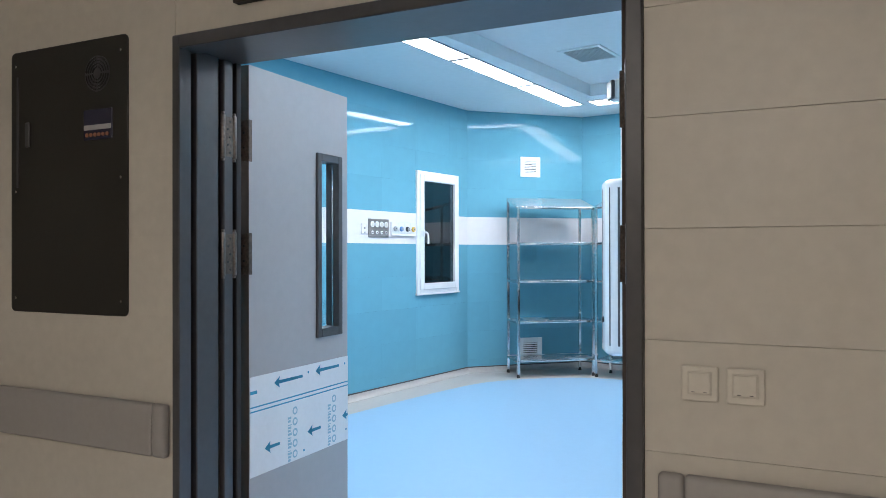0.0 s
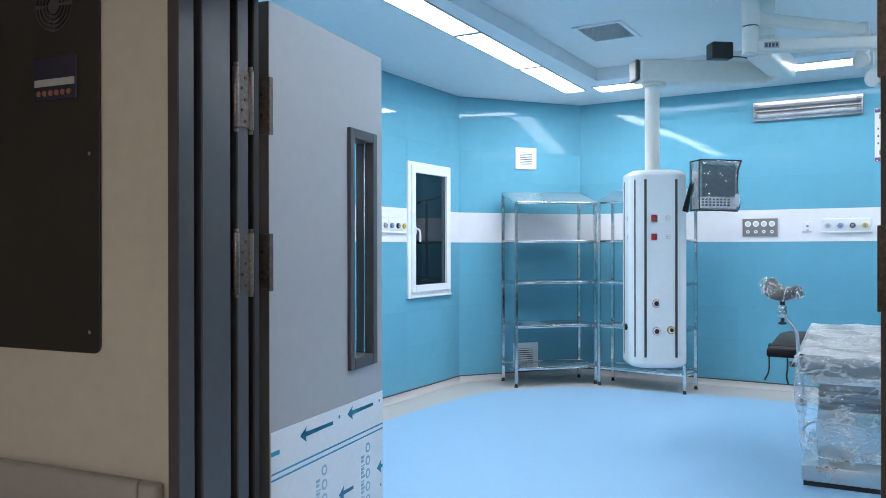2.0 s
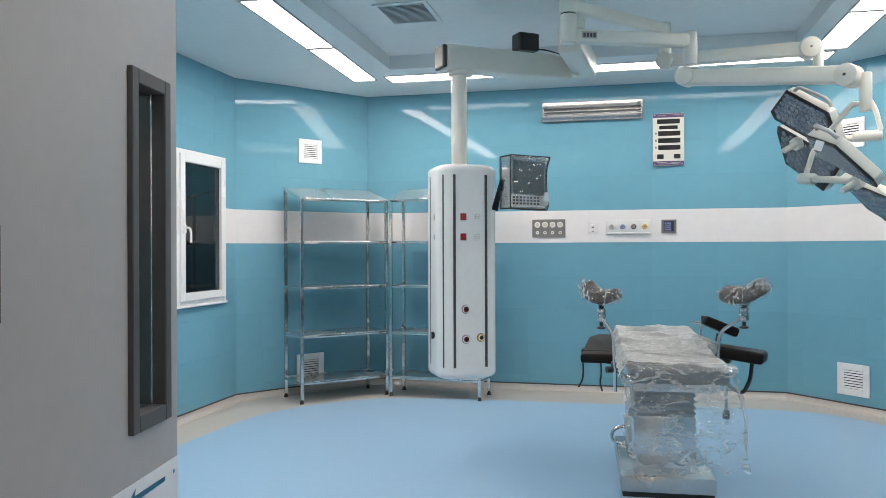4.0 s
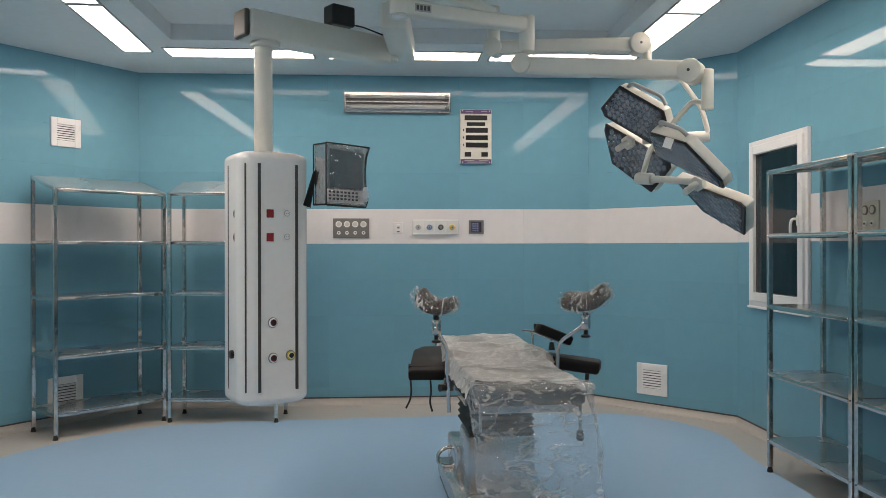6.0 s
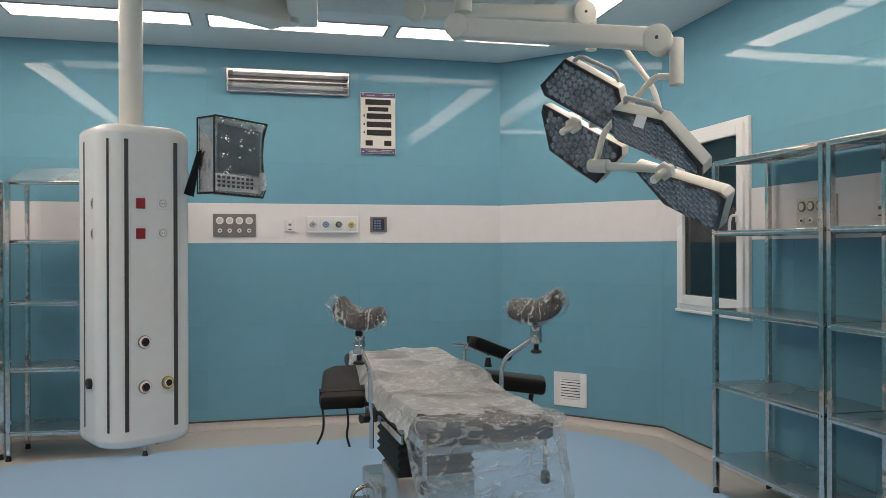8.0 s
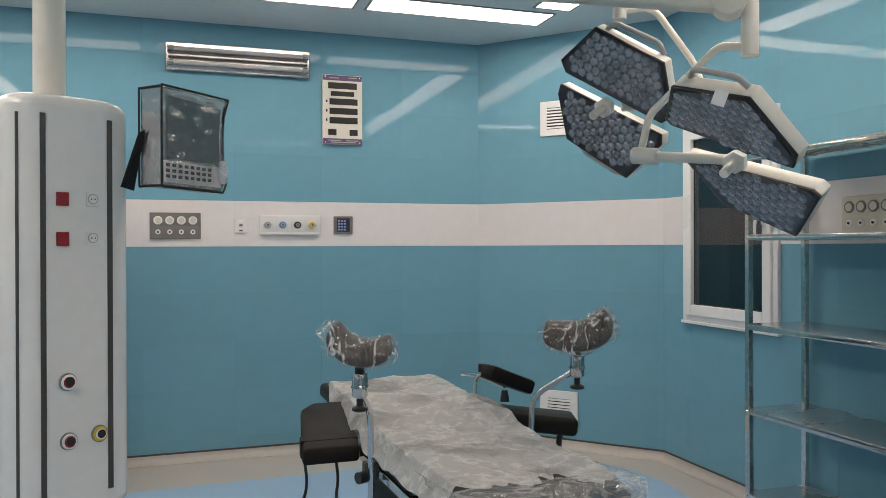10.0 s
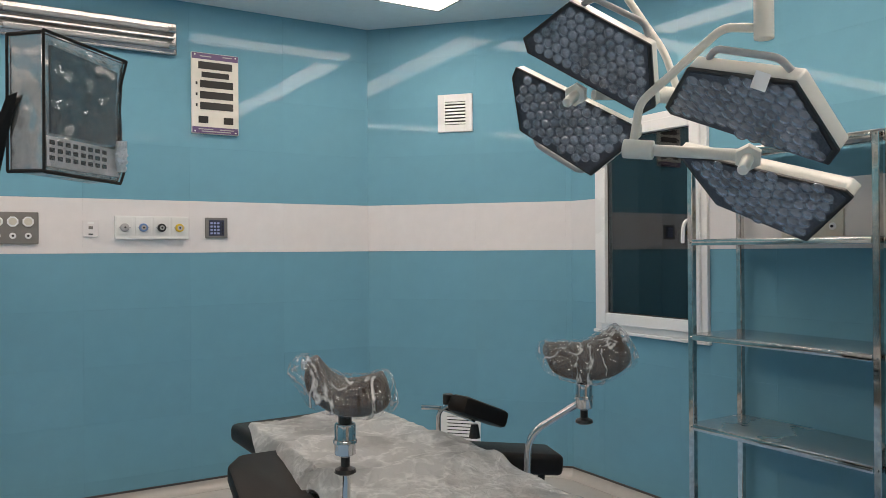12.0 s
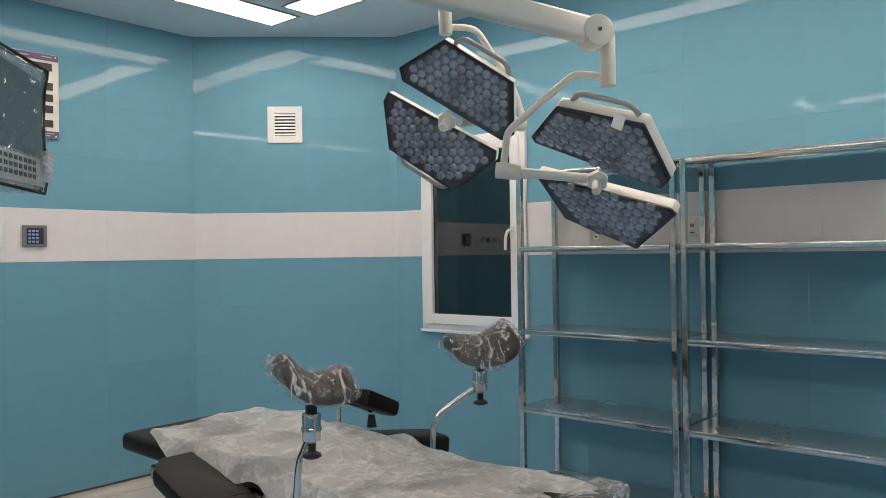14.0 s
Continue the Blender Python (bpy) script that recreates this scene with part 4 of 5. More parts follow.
part("hanger", cyl((0.78, -0.1, 2.84), (0.78, -0.1, 3.12), 0.07, seg=24), CREAM, pen, smooth=True)
part("joint", cyl((0.72, 0.52, 2.66), (0.72, 0.52, 2.84), 0.06, seg=24), CREAM, pen)
part("brake_box", moved(box(0.43, 0.595, -0.06, 0.06, 2.82, 2.947, 0.014, seg=2), Matrix.Translation((0, 0.0, 0)) @ pose(0, 0, 0, 0, 0, arm_dir)), BLACK, pen, "black brake box")
part("cable", tube([(0.42, 0.3, 2.87), (0.44, 0.28, 2.835), (0.55, 0.34, 2.835), (0.7, 0.42, 2.8), (0.715, 0.44, 2.65)], 0.005, 8), BLACK, pen)

# wrapped monitor on the column's bracket
mon = thing("monitor", pose(-1.556, 7.682, 1.678), "monitor in a silver dust cover with a clear front", "monitor")
mt = 48.0
mm = pose(0, 0, 0, 0, 0, mt) @ Matrix.Diagonal((0.9, 0.88, 1.04, 1))
edge = [(-0.2, 0.0), (0.148, -0.004), (0.17, 0.03), (0.168, 0.075), (0.152, 0.115), (0.147, 0.2), (0.155, 0.27), (0.186, 0.338), (-0.2, 0.335)]
part("cover", moved(prism(edge, -0.09, 0.022, 0.006, seg=2), mm @ pose(0, 0, 0, 90)), SILVER, mon, smooth=False)
part("screen", moved(prism([(-0.172, 0.094), (0.132, 0.094), (0.128, 0.2), (0.14, 0.3), (-0.172, 0.308)], 0.022, 0.026), mm @ pose(0, 0, 0, 90)), mat("screen_grey", (0.1, 0.125, 0.14), 0.14, wavy=0.5, bump_scale=16), mon)
fp = part("button_strip", moved(box(-0.19, 0.14, -0.027, -0.022, 0.012, 0.086, 0.001), mm), BAND, mon)
for i in range(8):
    for j in range(3):
        part("button", moved(box(-0.182 + i * 0.034, -0.163 + i * 0.034, -0.0295, -0.027, 0.028 + j * 0.019, 0.039 + j * 0.019), mm), GREY, fp)
gr = bmesh.new()
NX, NZ = 30, 26
vs = [[gr.verts.new((-0.185 + 0.328 * i / NX, -0.035 + 0.011 * noise.noise(Vector((i * 0.22, j * 0.3, 3))) - 0.005 * abs(noise.noise(Vector((i * 0.5, j * 0.7, 7)))), 0.01 + 0.312 * j / NZ)) for i in range(NX + 1)] for j in range(NZ + 1)]
for j in range(NZ):
    for i in range(NX):
        gr.faces.new((vs[j][i], vs[j][i + 1], vs[j + 1][i + 1], vs[j + 1][i]))
part("clear_front", moved(gr, mm), CLEARV, mon, "clear vinyl window", smooth=True)
rim = [(x + math.copysign(0.003, x), -0.026, z + (0.003 if z > 0.2 else -0.002)) for x, z in edge]
for pts in ([(-0.203, -0.026, 0.0), (-0.205, -0.028, 0.17), (-0.203, -0.026, 0.336)], rim[:2], rim[1:8], rim[7:], [(-0.2, -0.02, 0.335), (-0.205, 0.09, 0.332)], [(-0.205, 0.09, 0.332), (-0.205, 0.09, 0.0)], [(-0.205, 0.09, 0.0), (-0.2, -0.022, 0.0)], [(0.186, -0.022, 0.338), (0.183, 0.09, 0.336)]):
    part("piping", moved(tube(pts, 0.0042, 8, bend=0.012), mm), TAPE, mon, "black seam piping")
wad = bmesh.new()
rows = [[wad.verts.new((0.136 + (0.006 + 0.016 * math.sin(math.pi * (j + 0.5) / 15)) * math.cos(a / 24 * 2 * math.pi) * (1 + 0.9 * noise.noise(Vector((a * 0.9, j * 0.8, 2)))), -0.04 + 0.014 * math.sin(a / 24 * 2 * math.pi) * (1 + 1.2 * noise.noise(Vector((a * 0.8, j * 0.9, 6)))), 0.025 + 0.085 * j / 14)) for a in range(24)] for j in range(15)]
for r0, r1 in zip(rows, rows[1:]):
    for a in range(24):
        wad.faces.new((r0[a], r0[(a + 1) % 24], r1[(a + 1) % 24], r1[a]))
part("gathered_film", moved(wad, mm), FILMW, mon, "bunched bright plastic at the corner")
fl = bmesh.new()
q = [fl.verts.new(v) for v in ((-0.212, 0.05, 0.19), (-0.214, 0.085, 0.18), (-0.225, 0.17, 0.0), (-0.203, 0.12, -0.015))]
fl.faces.new(q)
bmesh.ops.solidify(fl, geom=fl.faces[:], thickness=0.006)
part("flap", moved(fl, mm), BLACK, mon, "loose black flap")
part("bracket", tube([(-0.05, 0.08, 0.14), (-0.06, 0.16, 0.12), (-0.14, 0.24, 0.12)], 0.016, 12), CREAM, mon)

# ---- surgical lamp ----
sl_ = thing("surgical_lamp", pose(-1.25, 7.07, TRAY_Z), "cream twin-arm surgical lamp with four LED heads", "surgical lamp")
SO = Vector((-1.25, 7.07, TRAY_Z))


def S(x, y, z):
    return Vector((x, y, z)) - SO


part("ceiling_flange", cyl((0, 0, -0.03), (0, 0, 0), 0.17, seg=36, bevel=0.006), CREAM, sl_, smooth=True)
part("column", cyl((0, 0, -0.345), (0, 0, -0.03), 0.052, seg=28, bevel=0.004), CREAM, sl_, smooth=True)
part("column_ring", cyl((0, 0, -0.352), (0, 0, -0.345), 0.046, seg=28), BLACK, sl_)
part("column", cyl((0, 0, -0.515), (0, 0, -0.352), 0.05, seg=28, bevel=0.004), CREAM, sl_, smooth=True)
part("column_cap", cyl((0, 0, -0.527), (0, 0, -0.517), 0.044, seg=28, bevel=0.003), ENAMEL, sl_, smooth=True)


def beam(a, b, w, h, name="arm", bev=0.016):
    a, b = Vector(a), Vector(b)
    d = b - a
    bm = box(0, d.length, -w / 2, w / 2, -h / 2, h / 2, bev, seg=3)
    yaw = math.degrees(math.atan2(d.y, d.x))
    tilt = -math.degrees(math.atan2(d.z, math.hypot(d.x, d.y)))
    return part(name, moved(bm, Matrix.Translation(a) @ pose(0, 0, 0, 0, 0, yaw) @ pose(0, 0, 0, 0, tilt, 0)), CREAM, sl_, smooth=True)


beam(S(-1.25, 7.07, 2.655), S(-0.55, 7.33, 2.648), 0.075, 0.078)
lab = part("label_plate", moved(box(0.07, 0.16, -0.0395, -0.038, -0.02, 0.02), Matrix.Translation(S(-1.25, 7.07, 2.655)) @ pose(0, 0, 0, 0, 0, 20.4)), SILVERP, sl_)
for k in range(4):
    part("print", moved(box(0.078 + 0.02 * k, 0.092 + 0.02 * k, -0.0402, -0.0396, -0.012, 0.012), Matrix.Translation(S(-1.25, 7.07, 2.655)) @ pose(0, 0, 0, 0, 0, 20.4)), GREY, lab)
beam(S(-1.25, 7.07, 2.835), S(-0.665, 7.86, 2.868), 0.065, 0.075)
part("joint", cyl(S(-0.55, 7.33, 2.505), S(-0.55, 7.33, 2.7), 0.042, seg=24, bevel=0.005), CREAM, sl_, smooth=True)
part("joint", cyl(S(-0.665, 7.86, 2.67), S(-0.665, 7.86, 2.915), 0.038, seg=24, bevel=0.005), CREAM, sl_, smooth=True)
beam(S(-0.56, 7.335, 2.43), S(0.208, 6.913, 2.315), 0.075, 0.094)
beam(S(-0.68, 7.86, 2.66), S(0.183, 7.672, 2.645), 0.07, 0.086)
dk = Vector((0.876, -0.481, 0))
nk = Vector((dk.y, -dk.x, 0))
for ck in (S(-0.57, 7.34, 2.437), S(-0.66, 7.855, 2.66)):
    part("knuckle", cyl(ck - nk * 0.048, ck + nk * 0.048, 0.056, seg=30, bevel=0.006), CREAM, sl_, smooth=True)
d1 = Vector((0.768, -0.577, 0)).normalized()
n1 = Vector((d1.y, -d1.x, 0))
c1, c2 = S(0.208, 6.913, 2.311), S(0.183, 7.672, 2.645)
part("knuckle", cyl(c1 - n1 * 0.055, c1 + n1 * 0.05, 0.06, seg=30, bevel=0.006), CREAM, sl_, smooth=True)
part("knuckle", cyl(c2 - Vector((0, 0.052, 0)), c2 + Vector((0, 0.052, 0)), 0.064, seg=30, bevel=0.006), CREAM, sl_, smooth=True)
for c, nn_ in ((c1, n1), (c2, Vector((0, -1, 0)))):
    for sg in (-1, 1):
        part("pivot_screw", cyl(c + nn_ * sg * 0.055, c + nn_ * sg * 0.058, 0.008, seg=10), GREY, sl_)
D1, D2 = S(0.285, 6.9, 2.31), S(0.235, 7.675, 2.6)
part("drop", cyl(S(0.285, 6.9, 2.12), S(0.285, 6.9, 2.32), 0.03, seg=24, bevel=0.004), CREAM, sl_, smooth=True)
part("drop", cyl(S(0.235, 7.675, 2.46), S(0.235, 7.675, 2.65), 0.03, seg=24, bevel=0.004), CREAM, sl_, smooth=True)
CON = S(0.062, 7.241, 1.805)
part("yoke", tube([S(0.285, 6.9, 2.155), S(0.257, 7.03, 2.185), S(0.112, 7.255, 1.965), CON], 0.0145, 14, bend=0.035), CREAM, sl_, smooth=True)
part("yoke", tube([S(0.235, 7.675, 2.49), S(0.27, 7.665, 2.5), S(0.36, 7.6, 2.5), S(0.5, 7.5, 2.24), S(0.52, 7.46, 2.1), S(0.5, 7.46, 2.067)], 0.0145, 14, bend=0.05), CREAM, sl_, smooth=True)
RJ, LJ = S(0.265, 6.943, 1.763), S(0.096, 7.552, 2.048)
part("yoke_hub", cyl(CON - (RJ - CON).normalized() * 0.03, CON + (RJ - CON).normalized() * 0.07, 0.032, seg=22, bevel=0.005), CREAM, sl_, smooth=True)
part("yoke_bar", cyl(CON, RJ, 0.019, seg=18), CREAM, sl_, smooth=True)
part("yoke_hub", cyl(S(0.53, 7.47, 2.07), S(0.38, 7.5, 2.065), 0.032, seg=22, bevel=0.005), CREAM, sl_, smooth=True)
part("yoke_bar", cyl(S(0.45, 7.48, 2.066), LJ + Vector((0.07, -0.01, 0)), 0.019, seg=18), CREAM, sl_, smooth=True)


def lamp_head(center, ax, ay, outline, label):
    """A hexagonal head: ax and ay span its lens face, whose normal looks out; outline in that plane."""
    ax = Vector(ax).normalized()
    ay = Vector(ay)
    ay = (ay - ax * ay.dot(ax)).normalized()
    nz = ax.cross(ay)
    m = Matrix((ax, ay, nz)).transposed().to_4x4()
    m.translation = S(*center)
    body = part("head", moved(prism(outline, -0.058, -0.004, 0.006, seg=2), m), CREAM, sl_, label, smooth=True)
    k = len(outline)
    mx, my = sum(p[0] for p in outline) / k, sum(p[1] for p in outline) / k

    def inset(d):
        return [(mx + (x - mx) * (1 - d), my + (y - my) * (1 - d)) for x, y in outline]
    part("bezel", moved(prism(inset(-0.004), -0.005, 0.008, 0.003), m), BLACK, body)
    part("lens_plate", moved(prism(inset(0.06), 0.008, 0.011), m), LENSP, body)
    ins = inset(0.125)

    def inside(x, y):
        return all((b[0] - a[0]) * (y - a[1]) - (b[1] - a[1]) * (x - a[0]) > 0 for a, b in zip(ins, ins[1:] + ins[:1]))
    r, row = 0.0199, 0
    y = min(p[1] for p in outline)
    while y < max(p[1] for p in outline):
        x = min(p[0] for p in outline) + (row % 2) * r
        while x < max(p[0] for p in outline):
            if inside(x, y):
                le = bmesh.new()
                rings = []
                for rr, h in ((0.0208, 0.009), (0.0203, 0.012), (0.0188, 0.012), (0.0175, 0.0105), (0.0125, 0.013), (0.0065, 0.0142), (0.0004, 0.0145)):
                    rings.append([le.verts.new((x + rr * math.cos(2 * math.pi * i / 10), y + rr * math.sin(2 * math.pi * i / 10), h)) for i in range(10)])
                for a, b in zip(rings, rings[1:]):
                    for i in range(10):
                        le.faces.new((a[i], a[(i + 1) % 10], b[(i + 1) % 10], b[i]))
                part("lens", moved(le, m), LENSG, body, smooth=True)
            x += 2 * r
        y += 1.74 * r
        row += 1
    return body, m


def head_from(corners, label, flip=False):
    """A head whose lens face has these corners, in order round it as seen from below."""
    pts = [Vector(c) for c in corners]
    c = sum(pts, Vector()) / len(pts)
    nrm = Vector()
    for a, b in zip(pts, pts[1:] + pts[:1]):
        nrm += (a - c).cross(b - c)
    nrm.normalize()
    ax = (pts[1] - pts[0]).normalized()
    ax = (ax - nrm * ax.dot(nrm)).normalized()
    ay = nrm.cross(ax)
    return lamp_head(c, ax, ay, [((p - c).dot(ax), (p - c).dot(ay)) for p in pts], label)


HEADS = [
    [(-0.004, 7.483, 2.351), (-0.014, 7.713, 2.282), (-0.011, 7.708, 2.219), (0.256, 7.391, 1.96), (0.271, 7.335, 1.98), (0.208, 7.286, 2.185)],
    [(0.06, 7.85, 2.208), (0.018, 7.86, 2.156), (0.094, 7.894, 1.959), (0.271, 7.664, 1.766), (0.292, 7.455, 1.88), (0.28, 7.44, 1.92)],
    [(0.019, 6.961, 2.02), (0.1, 7.133, 1.93), (0.123, 7.13, 1.91), (0.28, 6.684, 1.715), (0.246, 6.631, 1.746), (0.069, 6.649, 1.914)],
    [(0.24, 7.2, 1.815), (0.25, 7.19, 1.79), (0.359, 7.15, 1.617), (0.483, 6.882, 1.506), (0.36, 6.67, 1.61), (0.344, 6.684, 1.635)],
]
for k, cs in enumerate(HEADS):
    body, hm = head_from(cs, "hexagonal LED head full of small lenses")
    # grab handle along the outer edge
    i0, i1 = ((0, 5), (2, 3), (0, 5), (2, 3))[k]
    a, b = S(*cs[i0]), S(*cs[i1])
    c = sum((Vector(p) for p in cs), Vector()) / 6 - SO
    out = ((a + b) / 2 - c).normalized() * 0.038
    back = hm.to_3x3() @ Vector((0, 0, -0.045))
    part("grab_handle", tube([a.lerp(b, 0.12) + back, a.lerp(b, 0.2) + back + out, a.lerp(b, 0.8) + back + out, a.lerp(b, 0.9) + back], 0.011, 12, bend=0.04), SILVERP, body, smooth=True)
for J, va in ((LJ, Vector((-0.7, -0.5, -0.3))), (RJ, Vector((-0.75, -0.5, -0.35)))):
    va.normalize()
    part("centre_block", cyl(J - va * 0.0, J + va * 0.04, 0.042, seg=6, bevel=0.006), CREAM, sl_, smooth=True)
    part("centre_grip", cyl(J + va * 0.03, J + va * 0.1 + Vector((-0.02, 0, -0.02)), 0.019, 0.017, seg=16, bevel=0.003), CREAM, sl_, smooth=True)
part("paper_tag", moved(box(-0.021, 0.021, -0.001, 0.001, -0.05, 0.0), Matrix.Translation(S(0.025, 6.712, 1.95)) @ pose(0, 0, 0, 0, 20, -35)), PVC, sl_, "white paper tag on a string")

# ---- operating table ----
TM = pose(-0.715, 7.35, 0, 0, 0, 3.0)
tab = thing("operating_table", TM, "black padded operating table on a steel column", "operating table")
TI = TM.inverted()


def TL(x, y, z):
    return TI @ Vector((x, y, z))


part("base", box(-0.26, 0.26, -0.33, 0.62, 0.03, 0.125, 0.012, seg=2), SHEET, tab, "brushed steel base", smooth=True)
part("base_foot", box(-0.25, 0.25, -0.32, 0.61, 0.0, 0.032), RUBBER, tab)
part("base_cover", box(-0.2, 0.2, 0.2, 0.6, 0.122, 0.29, 0.015, seg=2), SHEET, tab, smooth=True)
part("column", box(-0.18, 0.18, -0.14, 0.19, 0.122, 0.43, 0.015, seg=2), SHEET, tab, smooth=True)
bl = bmesh.new()
rings = []
for k in range(15):
    e = 0.014 * (k % 2)
    rings.append([bl.verts.new((x * (0.163 + e), 0.085 + y * (0.213 + e), 0.428 + 0.0178 * k)) for x, y in ((-1, -1), (1, -1), (1, 1), (-1, 1))])
for a, b in zip(rings, rings[1:]):
    for k in range(4):
        bl.faces.new((a[k], a[(k + 1) % 4], b[(k + 1) % 4], b[k]))
bl.faces.new(rings[0][::-1])
bl.faces.new(rings[-1])
part("bellows", bl, RUBBER, tab, "black rubber bellows")
part("top_frame", box(-0.21, 0.21, -0.75, 0.75, 0.68, 0.735, 0.006), SHEET, tab)
for sx in (-1, 1):
    part("side_rail", box(sx * 0.262 - 0.006, sx * 0.262 + 0.006, -0.6, 0.5, 0.69, 0.72, 0.002), STEEL, tab)
    for y in (-0.45, 0.0, 0.4):
        part("rail_spacer", box(min(sx * 0.21, sx * 0.256), max(sx * 0.21, sx * 0.256), y - 0.015, y + 0.015, 0.695, 0.715), STEEL, tab)


def pad(y0, y1, z0, z1, h, w=0.5):
    bm = box(-w / 2, w / 2, 0, 1, 0, h, 0.0)
    for v in bm.verts:
        f = v.co.y
        v.co.y = y0 + (y1 - y0) * f
        v.co.z += z0 + (z1 - z0) * f
    bmesh.ops.bevel(bm, geom=bm.edges[:], offset=0.022, segments=3, affect="EDGES", profile=0.5)
    return part("pad", bm, LEATHER, tab, "black upholstered cushion", smooth=True)


pad(-0.87, -0.36, 0.735, 0.742, 0.075, 0.475)
pad(-0.35, 0.42, 0.742, 0.765, 0.072, 0.475)
pad(0.44, 0.88, 0.76, 0.775, 0.068, 0.5)
part("crank", tube([TL(-0.88, 7.75, 0.236), TL(-0.97, 7.75, 0.236), TL(-1.02, 7.75, 0.2), TL(-1.02, 7.74, 0.14), TL(-0.95, 7.72, 0.13), TL(-0.9, 7.72, 0.14)], 0.011, 12), CHROME, tab, "chrome foot lever", smooth=True)

# locking knobs hanging on short rods under the foot end
for sx in (-1, 1):
    kx = sx * 0.228
    rod = part("knob_rod", cyl((kx, -0.8, 0.6), (kx, -0.8, 0.74), 0.007, seg=10), CHROME, tab)
    part("knob", lathe([(0.009, 0.61), (0.016, 0.605), (0.018, 0.57), (0.014, 0.563)], 14), BLACK, rod).matrix_basis = Matrix.Translation((kx, -0.8, 0))

# arm boards
lb = prism([(-1.205, 7.36), (-1.0, 7.36), (-0.97, 7.76), (-1.11, 7.76), (-1.165, 7.7)], 0, 0.058, 0.016, seg=2)
for v in lb.verts:
    v.co.z += 0.7 + 0.22 * (v.co.y - 7.36)
board = part("arm_board", moved(lb, TI.copy()), LEATHER, tab, "black padded arm board", smooth=True)
st = box(-1.2, -0.995, 7.425, 7.46, -0.002, 0.0605, 0.001)
for v in st.verts:
    v.co.z += 0.7 + 0.22 * (v.co.y - 7.36)
part("strap", moved(st, TI.copy()), TAPE, board, "black strap")
for pts in ([(-1.19, 7.4, 0.71), (-1.185, 7.38, 0.65), (-1.19, 7.38, 0.6), (-1.215, 7.38, 0.55)], [(-1.08, 7.4, 0.71), (-1.075, 7.38, 0.64), (-1.085, 7.38, 0.58), (-1.07, 7.38, 0.53)]):
    part("strap", tube([TL(*p) for p in pts], 0.0055, 8), BLACK, board, "hanging black strap")
part("bracket", moved(box(-1.05, -0.93, 7.5, 7.56, 0.68, 0.71, 0.004), TI.copy()), GREY, board)
am = Matrix.Translation((0.235, 0.2, 0.76)) @ pose(0, 0, 0, 0, 6, -22)
board = part("arm_board", moved(box(0.012, 0.395, -0.085, 0.085, 0.0, 0.072, 0.02, seg=3), am), LEATHER, tab, "black padded arm board", smooth=True)
part("bracket", moved(box(-0.03, 0.2, -0.03, 0.03, -0.03, -0.002, 0.004), am), GREY, board)
part("strap", moved(tube([(0.17, -0.05, 0.0), (0.175, -0.05, -0.09), (0.22, -0.05, -0.17), (0.3, -0.05, -0.19), (0.33, -0.05, -0.1), (0.33, -0.05, 0.0)], 0.012, 8), am), BLACK, board, "hanging black strap loop")
# side support pad on a rod
sp = part("side_support", moved(box(-0.11, 0.11, -0.045, 0.045, -0.03, 0.03, 0.016, seg=2), Matrix.Translation(TL(-0.36, 7.54, 0.93)) @ pose(0, 0, 0, 0, 22, 8)), LEATHER, tab, "black padded side support", smooth=True)
part("rod", tube([TL(-0.47, 7.62, 0.7), TL(-0.47, 7.62, 0.93), TL(-0.44, 7.58, 0.96)], 0.008, 10), CHROME, sp)
part("rod", tube([TL(-0.525, 7.64, 0.945), TL(-0.46, 7.61, 0.94), TL(-0.36, 7.56, 0.895)], 0.008, 10), CHROME, sp)
part("knob", cyl(TL(-0.45, 7.59, 0.955), TL(-0.45, 7.59, 0.99), 0.018, seg=14, bevel=0.004), BLACK, sp)
part("knob", cyl(TL(-0.37, 7.55, 0.84), TL(-0.37, 7.55, 0.885), 0.02, 0.012, seg=14), BLACK, sp)


